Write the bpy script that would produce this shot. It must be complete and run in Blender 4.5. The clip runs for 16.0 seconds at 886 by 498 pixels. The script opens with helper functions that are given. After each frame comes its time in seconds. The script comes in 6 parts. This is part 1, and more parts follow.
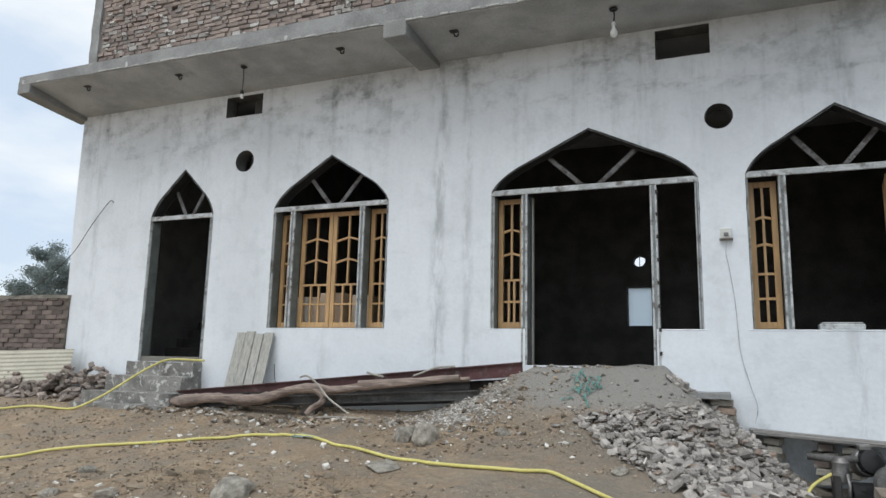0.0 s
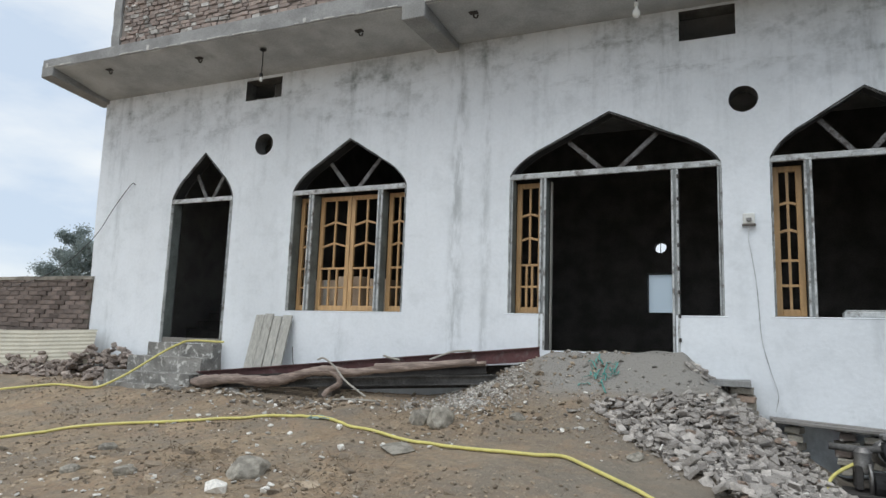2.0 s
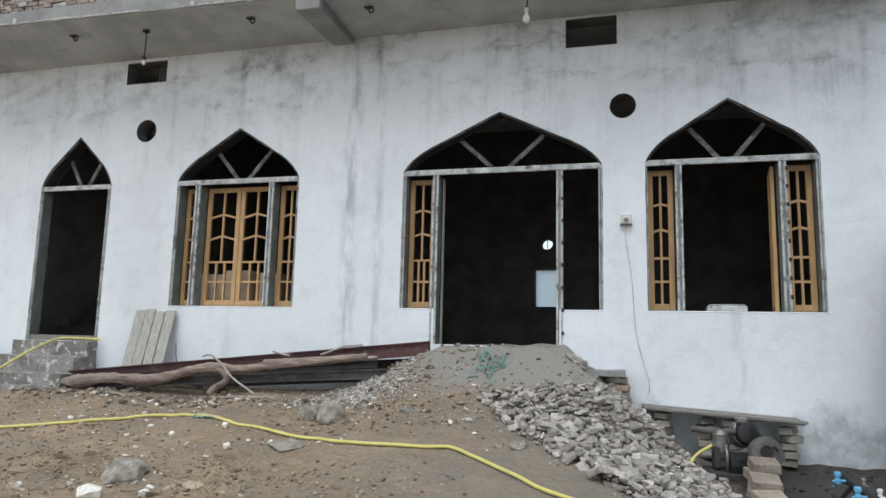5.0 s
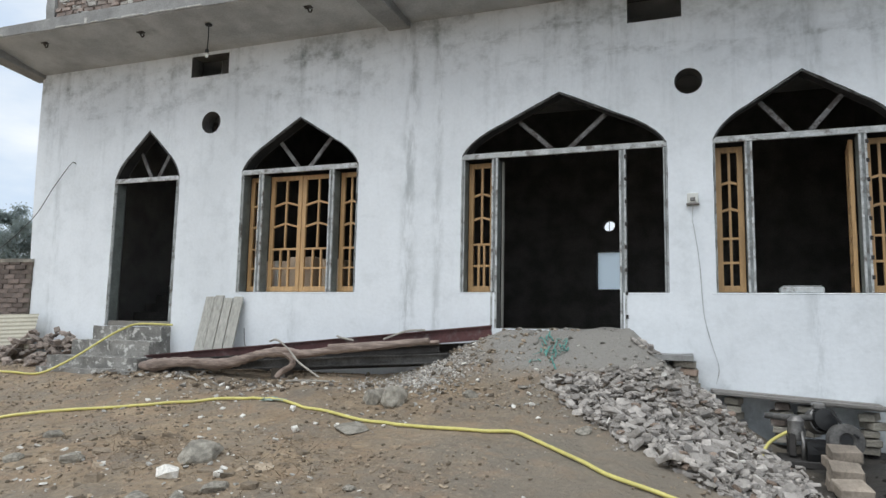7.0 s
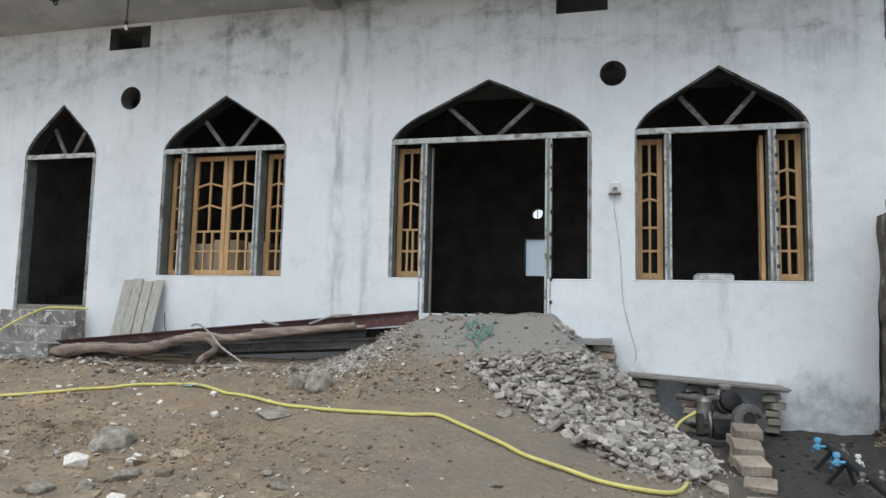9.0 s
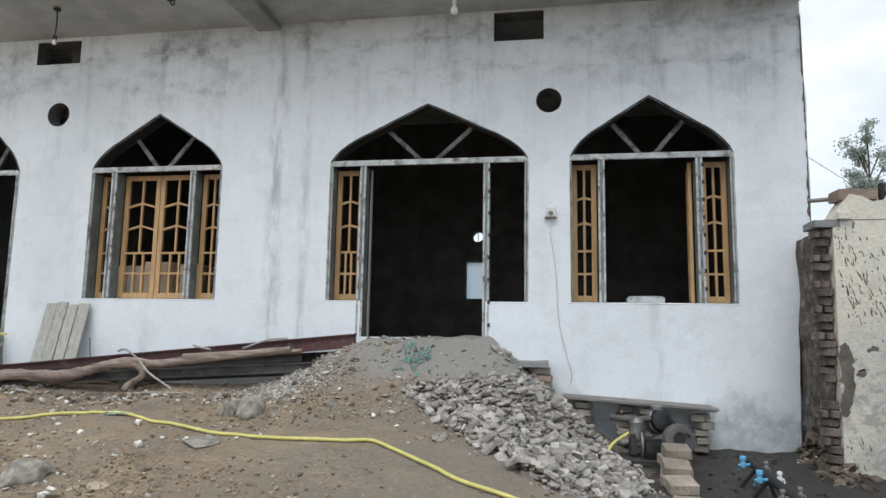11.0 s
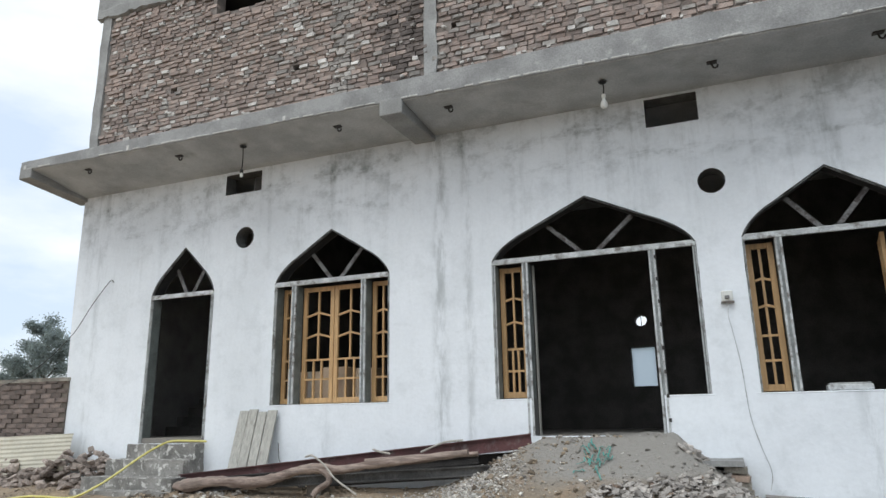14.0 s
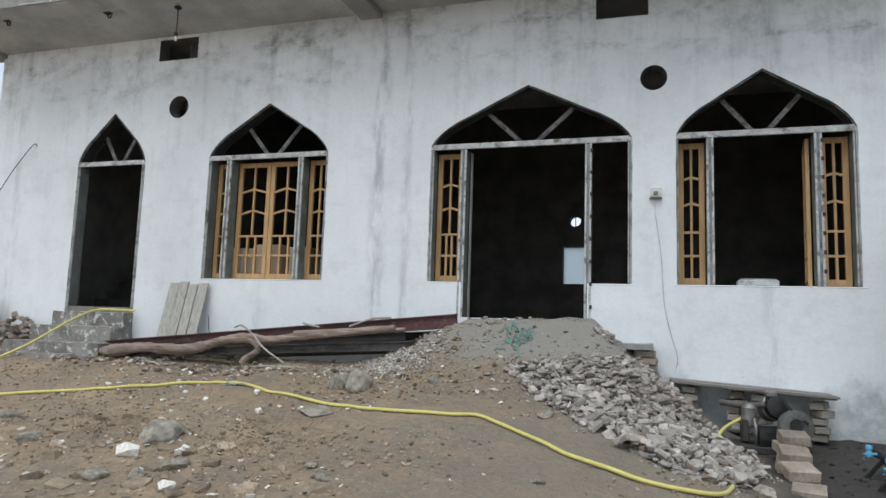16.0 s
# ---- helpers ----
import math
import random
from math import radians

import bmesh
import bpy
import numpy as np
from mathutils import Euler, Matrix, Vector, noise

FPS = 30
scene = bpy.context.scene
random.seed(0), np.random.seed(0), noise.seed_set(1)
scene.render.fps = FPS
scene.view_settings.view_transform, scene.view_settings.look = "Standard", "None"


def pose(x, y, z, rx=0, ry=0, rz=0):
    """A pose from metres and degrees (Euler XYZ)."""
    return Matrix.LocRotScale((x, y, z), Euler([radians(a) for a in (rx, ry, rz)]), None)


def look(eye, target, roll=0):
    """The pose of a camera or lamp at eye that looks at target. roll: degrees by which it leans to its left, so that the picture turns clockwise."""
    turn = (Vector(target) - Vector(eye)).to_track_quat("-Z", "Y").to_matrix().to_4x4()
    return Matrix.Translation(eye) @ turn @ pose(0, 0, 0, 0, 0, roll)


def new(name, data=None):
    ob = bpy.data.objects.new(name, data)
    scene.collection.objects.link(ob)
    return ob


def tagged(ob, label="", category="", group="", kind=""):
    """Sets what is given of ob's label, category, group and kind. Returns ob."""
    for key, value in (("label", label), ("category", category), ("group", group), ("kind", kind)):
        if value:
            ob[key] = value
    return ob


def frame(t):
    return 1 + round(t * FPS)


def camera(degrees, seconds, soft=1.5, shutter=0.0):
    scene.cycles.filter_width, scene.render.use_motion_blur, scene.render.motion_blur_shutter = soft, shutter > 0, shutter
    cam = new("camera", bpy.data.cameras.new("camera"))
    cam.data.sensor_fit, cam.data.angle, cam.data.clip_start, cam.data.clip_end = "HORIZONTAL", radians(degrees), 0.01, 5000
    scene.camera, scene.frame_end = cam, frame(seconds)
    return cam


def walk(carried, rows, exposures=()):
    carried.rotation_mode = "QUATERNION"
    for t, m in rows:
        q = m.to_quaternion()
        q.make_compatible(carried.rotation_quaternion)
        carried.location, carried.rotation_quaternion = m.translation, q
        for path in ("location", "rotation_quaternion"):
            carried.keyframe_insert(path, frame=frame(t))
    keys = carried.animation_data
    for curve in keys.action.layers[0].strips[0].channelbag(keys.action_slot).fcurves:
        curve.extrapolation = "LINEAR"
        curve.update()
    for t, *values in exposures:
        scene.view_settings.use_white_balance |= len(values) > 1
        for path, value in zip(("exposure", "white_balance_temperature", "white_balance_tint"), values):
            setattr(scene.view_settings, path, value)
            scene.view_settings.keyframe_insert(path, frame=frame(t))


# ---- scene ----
cam = camera(66.7, 16.0)
PATH = [
    (0, (0.071, 0.498, 1.603), (-0.676, 2.324, 1.931), 1.3),
    (0.5, (0.058, 0.502, 1.613), (-0.699, 2.331, 1.896), 1.7),
    (1, (0.042, 0.497, 1.585), (-0.75, 2.311, 1.869), 1.8),
    (1.5, (0.055, 0.508, 1.59), (-0.767, 2.309, 1.871), 2.0),
    (2, (0.097, 0.554, 1.581), (-0.709, 2.362, 1.867), 2.0),
    (2.5, (0.153, 0.583, 1.589), (-0.5, 2.455, 1.857), 2.2),
    (3, (0.145, 0.549, 1.588), (-0.433, 2.444, 1.861), 2.2),
    (3.5, (0.175, 0.541, 1.603), (-0.338, 2.454, 1.881), 1.8),
    (4, (0.145, 0.512, 1.598), (-0.369, 2.423, 1.889), 1.5),
    (4.2, (0.142, 0.513, 1.587), (-0.389, 2.42, 1.874), 1.5),
    (6.3, (0.166, 0.487, 1.606), (-0.312, 2.411, 1.87), 1.2),
    (6.5, (0.144, 0.494, 1.633), (-0.393, 2.404, 1.887), 1.2),
    (7, (0.118, 0.526, 1.605), (-0.561, 2.393, 1.829), 1.1),
    (7.5, (0.108, 0.547, 1.607), (-0.623, 2.399, 1.791), 1.0),
    (8, (0.162, 0.578, 1.6), (-0.502, 2.452, 1.813), 1.3),
    (8.5, (0.18, 0.546, 1.583), (-0.368, 2.458, 1.791), 1.2),
    (9, (0.196, 0.538, 1.594), (-0.298, 2.467, 1.781), 1.3),
    (9.5, (0.238, 0.544, 1.595), (-0.2, 2.485, 1.798), 1.3),
    (9.7, (0.254, 0.54, 1.579), (-0.153, 2.487, 1.792), 1.2),
    (11.8, (0.312, 0.578, 1.605), (0.057, 2.54, 1.893), 1.4),
    (12, (0.337, 0.574, 1.585), (0.123, 2.54, 1.88), 1.6),
    (12.5, (0.347, 0.569, 1.564), (0.173, 2.546, 1.813), 1.9),
    (13, (0.258, 0.527, 1.662), (0.037, 2.504, 1.866), 1.3),
    (13.5, (0.186, 0.501, 1.91), (-0.287, 2.406, 2.292), -1.9),
    (14, (0.041, 0.404, 1.795), (-0.684, 2.203, 2.284), -0.9),
    (14.5, (0.017, 0.426, 1.691), (-0.8, 2.169, 2.232), -0.5),
    (15, (-0.006, 0.407, 1.523), (-0.774, 2.188, 2.009), -0.2),
    (15.5, (0.106, 0.486, 1.544), (-0.614, 2.318, 1.897), 1.3),
    (16, (0.153, 0.488, 1.474), (-0.439, 2.385, 1.698), 1.9),
]
walk(cam, [(t, look(eye, target, roll)) for t, eye, target, roll in PATH],
     [(0.0, -0.05, 6400, 7), (1.5, -0.12, 6400, 7), (3.0, -0.07, 6400, 7), (4.0, 0.04, 6400, 7), (6.5, -0.01, 6400, 7), (9.0, -0.04, 6400, 7), (12.0, 0.04, 6400, 7), (12.5, -0.03, 6400, 7), (13.0, -0.06, 6400, 7), (14.0, 0.09, 6400, 7), (14.5, -0.02, 6400, 7), (15.5, -0.06, 6400, 7), (16.0, -0.08, 6400, 7)])

# ---- world and light ----
world = bpy.data.worlds.new("sky")
scene.world = world
world.use_nodes = True
wn, wl = world.node_tree.nodes, world.node_tree.links
wn.clear()
w_out = wn.new("ShaderNodeOutputWorld")
w_bg = wn.new("ShaderNodeBackground")
w_sky = wn.new("ShaderNodeTexSky")
w_sky.sky_type = "NISHITA"
w_sky.sun_disc = False
SUN_EL, SUN_AZ = radians(60), radians(200)
w_sky.sun_elevation, w_sky.sun_rotation = SUN_EL, SUN_AZ
w_gain = wn.new("ShaderNodeVectorMath"); w_gain.operation = "SCALE"; w_gain.inputs["Scale"].default_value = 0.10
w_co = wn.new("ShaderNodeTexCoord")
w_map = wn.new("ShaderNodeMapping"); w_map.inputs["Scale"].default_value = (1.0, 1.0, 2.6)
w_noise = wn.new("ShaderNodeTexNoise")
w_noise.inputs["Scale"].default_value, w_noise.inputs["Detail"].default_value = 2.3, 7.0
w_noise.inputs["Roughness"].default_value = 0.55
w_ramp = wn.new("ShaderNodeValToRGB")
w_ramp.color_ramp.elements[0].position, w_ramp.color_ramp.elements[0].color = 0.36, (0.64, 0.73, 0.87, 1)
w_ramp.color_ramp.elements[1].position, w_ramp.color_ramp.elements[1].color = 0.60, (1.0, 1.0, 1.0, 1)
w_mix = wn.new("ShaderNodeMix"); w_mix.data_type = "RGBA"; w_mix.inputs["Factor"].default_value = 0.85
wl.new(w_co.outputs["Generated"], w_map.inputs["Vector"])
wl.new(w_map.outputs["Vector"], w_noise.inputs["Vector"])
wl.new(w_noise.outputs["Fac"], w_ramp.inputs["Fac"])
wl.new(w_sky.outputs["Color"], w_gain.inputs[0])
wl.new(w_gain.outputs["Vector"], w_mix.inputs["A"])
wl.new(w_ramp.outputs["Color"], w_mix.inputs["B"])
wl.new(w_mix.outputs["Result"], w_bg.inputs["Color"])
w_bg.inputs["Strength"].default_value = 1.17
wl.new(w_bg.outputs["Background"], w_out.inputs["Surface"])

sun = new("sun", bpy.data.lights.new("sun", "SUN"))
sun.data.energy, sun.data.angle, sun.data.color = 1.45, radians(40), (1.0, 1.0, 1.0)
sun.matrix_world = look((-7, -10, 34), (-3, 8, 2))


# ---- materials ----
def material(name, base, rough=0.8, metal=0.0, vary=0.25, scale=6.0, fine=60.0, bump=0.3, spread=0.012, tint=None,
             random_piece=0.0, dark=None, dark_at=(0.62, 0.8), dark_scale=1.3, stretch=(1, 1, 1), island=False):
    """A surface with coarse and fine colour variation, stains and relief, at real size."""
    m = bpy.data.materials.new(name)
    m.use_nodes = True
    n, l = m.node_tree.nodes, m.node_tree.links
    b = n["Principled BSDF"]
    b.inputs["Roughness"].default_value, b.inputs["Metallic"].default_value = rough, metal
    co = n.new("ShaderNodeTexCoord")
    mp = n.new("ShaderNodeMapping"); mp.inputs["Scale"].default_value = stretch
    l.new(co.outputs["Object"], mp.inputs["Vector"])
    big, small = n.new("ShaderNodeTexNoise"), n.new("ShaderNodeTexNoise")
    big.inputs["Scale"].default_value, big.inputs["Detail"].default_value = scale, 6
    small.inputs["Scale"].default_value, small.inputs["Detail"].default_value = fine, 8
    small.inputs["Roughness"].default_value = 0.62
    for t in (big, small):
        l.new(mp.outputs["Vector"], t.inputs["Vector"])
    tint = tint or tuple(c * (1 - vary) for c in base)
    mix = n.new("ShaderNodeMix"); mix.data_type = "RGBA"
    mix.inputs["A"].default_value, mix.inputs["B"].default_value = (*tint, 1), (*base, 1)
    ramp = n.new("ShaderNodeValToRGB")
    ramp.color_ramp.elements[0].position, ramp.color_ramp.elements[1].position = 0.38, 0.62
    l.new(big.outputs["Fac"], ramp.inputs["Fac"])
    l.new(ramp.outputs["Color"], mix.inputs["Factor"])
    hsv = n.new("ShaderNodeHueSaturation")
    l.new(mix.outputs["Result"], hsv.inputs["Color"])
    val = n.new("ShaderNodeMapRange")
    val.inputs["From Min"].default_value, val.inputs["From Max"].default_value = 0.3, 0.7
    val.inputs["To Min"].default_value, val.inputs["To Max"].default_value = 1 - vary * 0.7, 1 + vary * 0.5
    l.new(small.outputs["Fac"], val.inputs["Value"])
    last = val.outputs["Result"]
    if random_piece:
        if island:
            src = n.new("ShaderNodeNewGeometry").outputs["Random Per Island"]
        else:
            src = n.new("ShaderNodeObjectInfo").outputs["Random"]
        rr = n.new("ShaderNodeMapRange")
        rr.inputs["To Min"].default_value, rr.inputs["To Max"].default_value = 1 - random_piece, 1 + random_piece
        l.new(src, rr.inputs["Value"])
        mul = n.new("ShaderNodeMath"); mul.operation = "MULTIPLY"
        l.new(last, mul.inputs[0]); l.new(rr.outputs["Result"], mul.inputs[1])
        last = mul.outputs["Value"]
    l.new(last, hsv.inputs["Value"])
    colour = hsv.outputs["Color"]
    if dark:
        st = n.new("ShaderNodeTexNoise")
        st.inputs["Scale"].default_value, st.inputs["Detail"].default_value = dark_scale, 8
        st.inputs["Roughness"].default_value = 0.65
        mp2 = n.new("ShaderNodeMapping"); mp2.inputs["Location"].default_value = (3.1, 1.7, 5.3)
        mp2.inputs["Scale"].default_value = stretch
        l.new(co.outputs["Object"], mp2.inputs["Vector"]); l.new(mp2.outputs["Vector"], st.inputs["Vector"])
        rp = n.new("ShaderNodeMapRange")
        rp.inputs["From Min"].default_value, rp.inputs["From Max"].default_value = dark_at
        l.new(st.outputs["Fac"], rp.inputs["Value"])
        mx = n.new("ShaderNodeMix"); mx.data_type = "RGBA"
        mx.inputs["B"].default_value = (*dark, 1)
        l.new(rp.outputs["Result"], mx.inputs["Factor"]); l.new(colour, mx.inputs["A"])
        colour = mx.outputs["Result"]
    l.new(colour, b.inputs["Base Color"])
    bp = n.new("ShaderNodeBump")
    bp.inputs["Strength"].default_value, bp.inputs["Distance"].default_value = bump, spread
    l.new(small.outputs["Fac"], bp.inputs["Height"])
    l.new(bp.outputs["Normal"], b.inputs["Normal"])
    return m


def stained_plaster():
    """Whitewashed plaster with grey rain runs, two broken lift lines and mottled dirt, thickened aloft for the slab's
    shade.
    """
    m = material("white_plaster", (0.845, 0.88, 0.915), 0.85, vary=0.05, scale=0.9, fine=22, bump=0.3, spread=0.010)
    n, l = m.node_tree.nodes, m.node_tree.links
    b = n["Principled BSDF"]
    colour = b.inputs["Base Color"].links[0].from_socket
    co = n.new("ShaderNodeTexCoord")
    sep = n.new("ShaderNodeSeparateXYZ"); l.new(co.outputs["Object"], sep.inputs["Vector"])

    def noisy(stretch, detail=6, rough=0.6, place=(0, 0, 0)):
        mp = n.new("ShaderNodeMapping"); mp.inputs["Scale"].default_value, mp.inputs["Location"].default_value = stretch, place
        tx = n.new("ShaderNodeTexNoise")
        tx.inputs["Scale"].default_value, tx.inputs["Detail"].default_value, tx.inputs["Roughness"].default_value = 1.0, detail, rough
        l.new(co.outputs["Object"], mp.inputs["Vector"]); l.new(mp.outputs["Vector"], tx.inputs["Vector"])
        return tx.outputs["Fac"]

    def ramp(v, lo, hi, a=0.0, z=1.0):
        r = n.new("ShaderNodeMapRange"); r.interpolation_type = "SMOOTHSTEP"
        for key, val in (("From Min", lo), ("From Max", hi), ("To Min", a), ("To Max", z)):
            r.inputs[key].default_value = val
        l.new(v, r.inputs["Value"])
        return r.outputs["Result"]

    def calc(op, p, q, clamp=False):
        k = n.new("ShaderNodeMath"); k.operation = op; k.use_clamp = clamp
        for i, v in enumerate((p, q)):
            if isinstance(v, (int, float)):
                k.inputs[i].default_value = v
            else:
                l.new(v, k.inputs[i])
        return k.outputs["Value"]

    X, Z = sep.outputs["X"], sep.outputs["Z"]
    wob = calc("MULTIPLY", calc("SUBTRACT", noisy((0.7, 1, 0.7), 4), 0.5), 0.5)
    grit = ramp(noisy((9, 9, 9), 6, 0.7, (4, 2, 7)), 0.36, 0.62, 0.25)
    total = calc("MULTIPLY", ramp(noisy((0.6, 1, 0.5), 6, 0.6, (3, 1, 5)), 0.46, 0.72), 0.22)
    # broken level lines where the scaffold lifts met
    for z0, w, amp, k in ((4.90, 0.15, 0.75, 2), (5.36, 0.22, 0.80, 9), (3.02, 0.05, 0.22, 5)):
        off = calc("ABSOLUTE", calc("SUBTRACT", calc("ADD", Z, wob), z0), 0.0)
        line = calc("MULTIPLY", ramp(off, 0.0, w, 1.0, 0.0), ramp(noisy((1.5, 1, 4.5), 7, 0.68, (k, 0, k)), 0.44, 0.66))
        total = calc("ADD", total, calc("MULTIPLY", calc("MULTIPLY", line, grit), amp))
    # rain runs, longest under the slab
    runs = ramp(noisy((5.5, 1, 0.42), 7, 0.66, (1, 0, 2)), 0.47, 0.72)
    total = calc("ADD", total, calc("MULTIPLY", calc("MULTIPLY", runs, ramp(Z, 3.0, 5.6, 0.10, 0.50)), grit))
    for x0, w, amp, k in ((-3.34, 0.17, 0.75, 3), (-2.92, 0.10, 0.55, 6), (-5.05, 0.12, 0.35, 1), (-9.55, 0.13, 0.45, 8), (-0.72, 0.14, 0.35, 4), (1.45, 0.16, 0.40, 7), (-7.35, 0.10, 0.3, 5)):
        off = calc("ABSOLUTE", calc("SUBTRACT", calc("ADD", X, calc("MULTIPLY", wob, 0.6)), x0), 0.0)
        line = calc("MULTIPLY", ramp(off, 0.0, w, 1.0, 0.0), ramp(noisy((7, 1, 1.6), 7, 0.68, (k, k, 0)), 0.40, 0.62))
        total = calc("ADD", total, calc("MULTIPLY", line, amp))
    # mottled dirt, weighted upwards to paint in the slab's shade as well
    grime_shade = ramp(noisy((2.3, 1, 2.6), 9, 0.72, (6, 3, 1)), 0.47, 0.70)
    total = calc("ADD", total, calc("MULTIPLY", grime_shade, ramp(Z, 4.2, 5.6, 0.20, 0.80)))
    # ragged damp mark left by the taps and the pump
    edge = calc("ADD", Z, calc("MULTIPLY", calc("SUBTRACT", noisy((1.4, 1, 1.1), 8, 0.66, (9, 2, 4)), 0.5), 1.7))
    damp = calc("MULTIPLY", ramp(edge, 0.95, 0.62), ramp(noisy((5, 1, 6), 8, 0.7, (2, 7, 3)), 0.36, 0.62, 0.35))
    total = calc("ADD", total, calc("MULTIPLY", calc("MULTIPLY", damp, ramp(X, -0.4, 0.4)), 0.85))
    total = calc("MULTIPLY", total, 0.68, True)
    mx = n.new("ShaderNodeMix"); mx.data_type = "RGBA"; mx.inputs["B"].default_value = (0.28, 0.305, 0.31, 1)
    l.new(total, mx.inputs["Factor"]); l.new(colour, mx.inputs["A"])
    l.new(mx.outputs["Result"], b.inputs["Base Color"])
    return m


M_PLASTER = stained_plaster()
# darker grey than the plaster, for the inner faces of openings and vents
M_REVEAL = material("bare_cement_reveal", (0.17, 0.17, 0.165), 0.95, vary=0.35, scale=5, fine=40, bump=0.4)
M_CONCRETE = material("raw_concrete", (0.36, 0.36, 0.35), 0.9, vary=0.3, scale=2.0, fine=45, bump=0.35,
                      dark=(0.17, 0.17, 0.17), dark_at=(0.55, 0.78), dark_scale=1.6)
M_MORTAR = material("mortar", (0.27, 0.235, 0.21), 0.95, vary=0.35, scale=4, fine=70, bump=0.6)
# near-black that paints in the shade of the arch heads
M_ARCH_SHADE = material("soot_black_lining", (0.030, 0.029, 0.028), 0.95, vary=0.4, scale=5, fine=40)
# room surfaces coloured dark so that the inside reads as unlit
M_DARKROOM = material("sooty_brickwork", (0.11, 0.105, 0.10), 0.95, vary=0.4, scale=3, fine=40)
def wet_mud(m):
    """Grey trodden sand on the ramp and dark wet mud by the taps, with ragged borders."""
    n, l = m.node_tree.nodes, m.node_tree.links
    b = n["Principled BSDF"]
    was = b.inputs["Base Color"].links[0].from_socket
    co = n.new("ShaderNodeTexCoord")
    ns = n.new("ShaderNodeTexNoise"); ns.inputs["Scale"].default_value, ns.inputs["Detail"].default_value = 1.6, 6
    l.new(co.outputs["Object"], ns.inputs["Vector"])
    sx = n.new("ShaderNodeSeparateXYZ"); l.new(co.outputs["Object"], sx.inputs["Vector"])
    add = n.new("ShaderNodeMath"); add.operation = "MULTIPLY_ADD"; add.inputs[1].default_value = 1.6
    l.new(ns.outputs["Fac"], add.inputs[0]); l.new(sx.outputs["X"], add.inputs[2])
    # the mud lies round the taps alone and dries out towards the street
    dry = n.new("ShaderNodeMapRange")
    for key, val in (("From Min", 1.5), ("From Max", 4.2), ("To Min", -5.0), ("To Max", 0.0)):
        dry.inputs[key].default_value = val
    l.new(sx.outputs["Y"], dry.inputs["Value"])
    wet = n.new("ShaderNodeMath"); wet.operation = "ADD"
    l.new(add.outputs["Value"], wet.inputs[0]); l.new(dry.outputs["Result"], wet.inputs[1])
    for lo, hi, col, amount in ((-1.5, -0.3, (0.225, 0.20, 0.165), 0.75), (1.35, 2.1, (0.040, 0.036, 0.032), 1.0)):
        mr = n.new("ShaderNodeMapRange")
        mr.inputs["From Min"].default_value, mr.inputs["From Max"].default_value, mr.inputs["To Max"].default_value = lo, hi, amount
        l.new(wet.outputs["Value"] if lo > 0 else add.outputs["Value"], mr.inputs["Value"])
        mx = n.new("ShaderNodeMix"); mx.data_type = "RGBA"; mx.inputs["B"].default_value = (*col, 1)
        l.new(mr.outputs["Result"], mx.inputs["Factor"]); l.new(was, mx.inputs["A"])
        was = mx.outputs["Result"]
    # trodden patches of greyer and redder soil
    for k, (scale, lo, hi, col, amount) in enumerate(((1.3, 0.48, 0.62, (0.235, 0.208, 0.168), 0.65), (3.2, 0.50, 0.64, (0.35, 0.24, 0.155), 0.55), (9.0, 0.52, 0.66, (0.19, 0.152, 0.117), 0.6), (26.0, 0.56, 0.68, (0.47, 0.40, 0.31), 0.6))):
        mp = n.new("ShaderNodeMapping"); mp.inputs["Location"].default_value = (k * 7.1, k * 3.3, 1)
        ps = n.new("ShaderNodeTexNoise")
        ps.inputs["Scale"].default_value, ps.inputs["Detail"].default_value, ps.inputs["Roughness"].default_value = scale, 7, 0.66
        l.new(co.outputs["Object"], mp.inputs["Vector"]); l.new(mp.outputs["Vector"], ps.inputs["Vector"])
        pr = n.new("ShaderNodeMapRange")
        pr.inputs["From Min"].default_value, pr.inputs["From Max"].default_value, pr.inputs["To Max"].default_value = lo, hi, amount
        l.new(ps.outputs["Fac"], pr.inputs["Value"])
        side = n.new("ShaderNodeMapRange")
        side.inputs["From Min"].default_value, side.inputs["From Max"].default_value = 0.9, -0.6
        side.inputs["To Min"].default_value = 0.05
        l.new(add.outputs["Value"], side.inputs["Value"])
        bo = n.new("ShaderNodeMath"); bo.operation = "MULTIPLY"
        l.new(pr.outputs["Result"], bo.inputs[0]); l.new(side.outputs["Result"], bo.inputs[1])
        mx = n.new("ShaderNodeMix"); mx.data_type = "RGBA"; mx.inputs["B"].default_value = (*col, 1)
        l.new(bo.outputs["Value"], mx.inputs["Factor"]); l.new(was, mx.inputs["A"])
        was = mx.outputs["Result"]
    # dry pale sand poured on the mound before the door
    sand = n.new("ShaderNodeMath"); sand.operation = "MULTIPLY_ADD"; sand.inputs[1].default_value = 0.5
    l.new(ns.outputs["Fac"], sand.inputs[0]); l.new(sx.outputs["Z"], sand.inputs[2])
    both = n.new("ShaderNodeMath"); both.operation = "MULTIPLY"
    for k, (src, lo, hi) in enumerate(((sand.outputs["Value"], 1.22, 1.45), (add.outputs["Value"], -1.75, -1.0))):
        s1 = n.new("ShaderNodeMapRange")
        s1.inputs["From Min"].default_value, s1.inputs["From Max"].default_value = lo, hi
        l.new(src, s1.inputs["Value"]); l.new(s1.outputs["Result"], both.inputs[k])
    mx = n.new("ShaderNodeMix"); mx.data_type = "RGBA"; mx.inputs["B"].default_value = (0.30, 0.285, 0.26, 1)
    l.new(both.outputs["Value"], mx.inputs["Factor"]); l.new(was, mx.inputs["A"])
    was = mx.outputs["Result"]
    l.new(was, b.inputs["Base Color"])
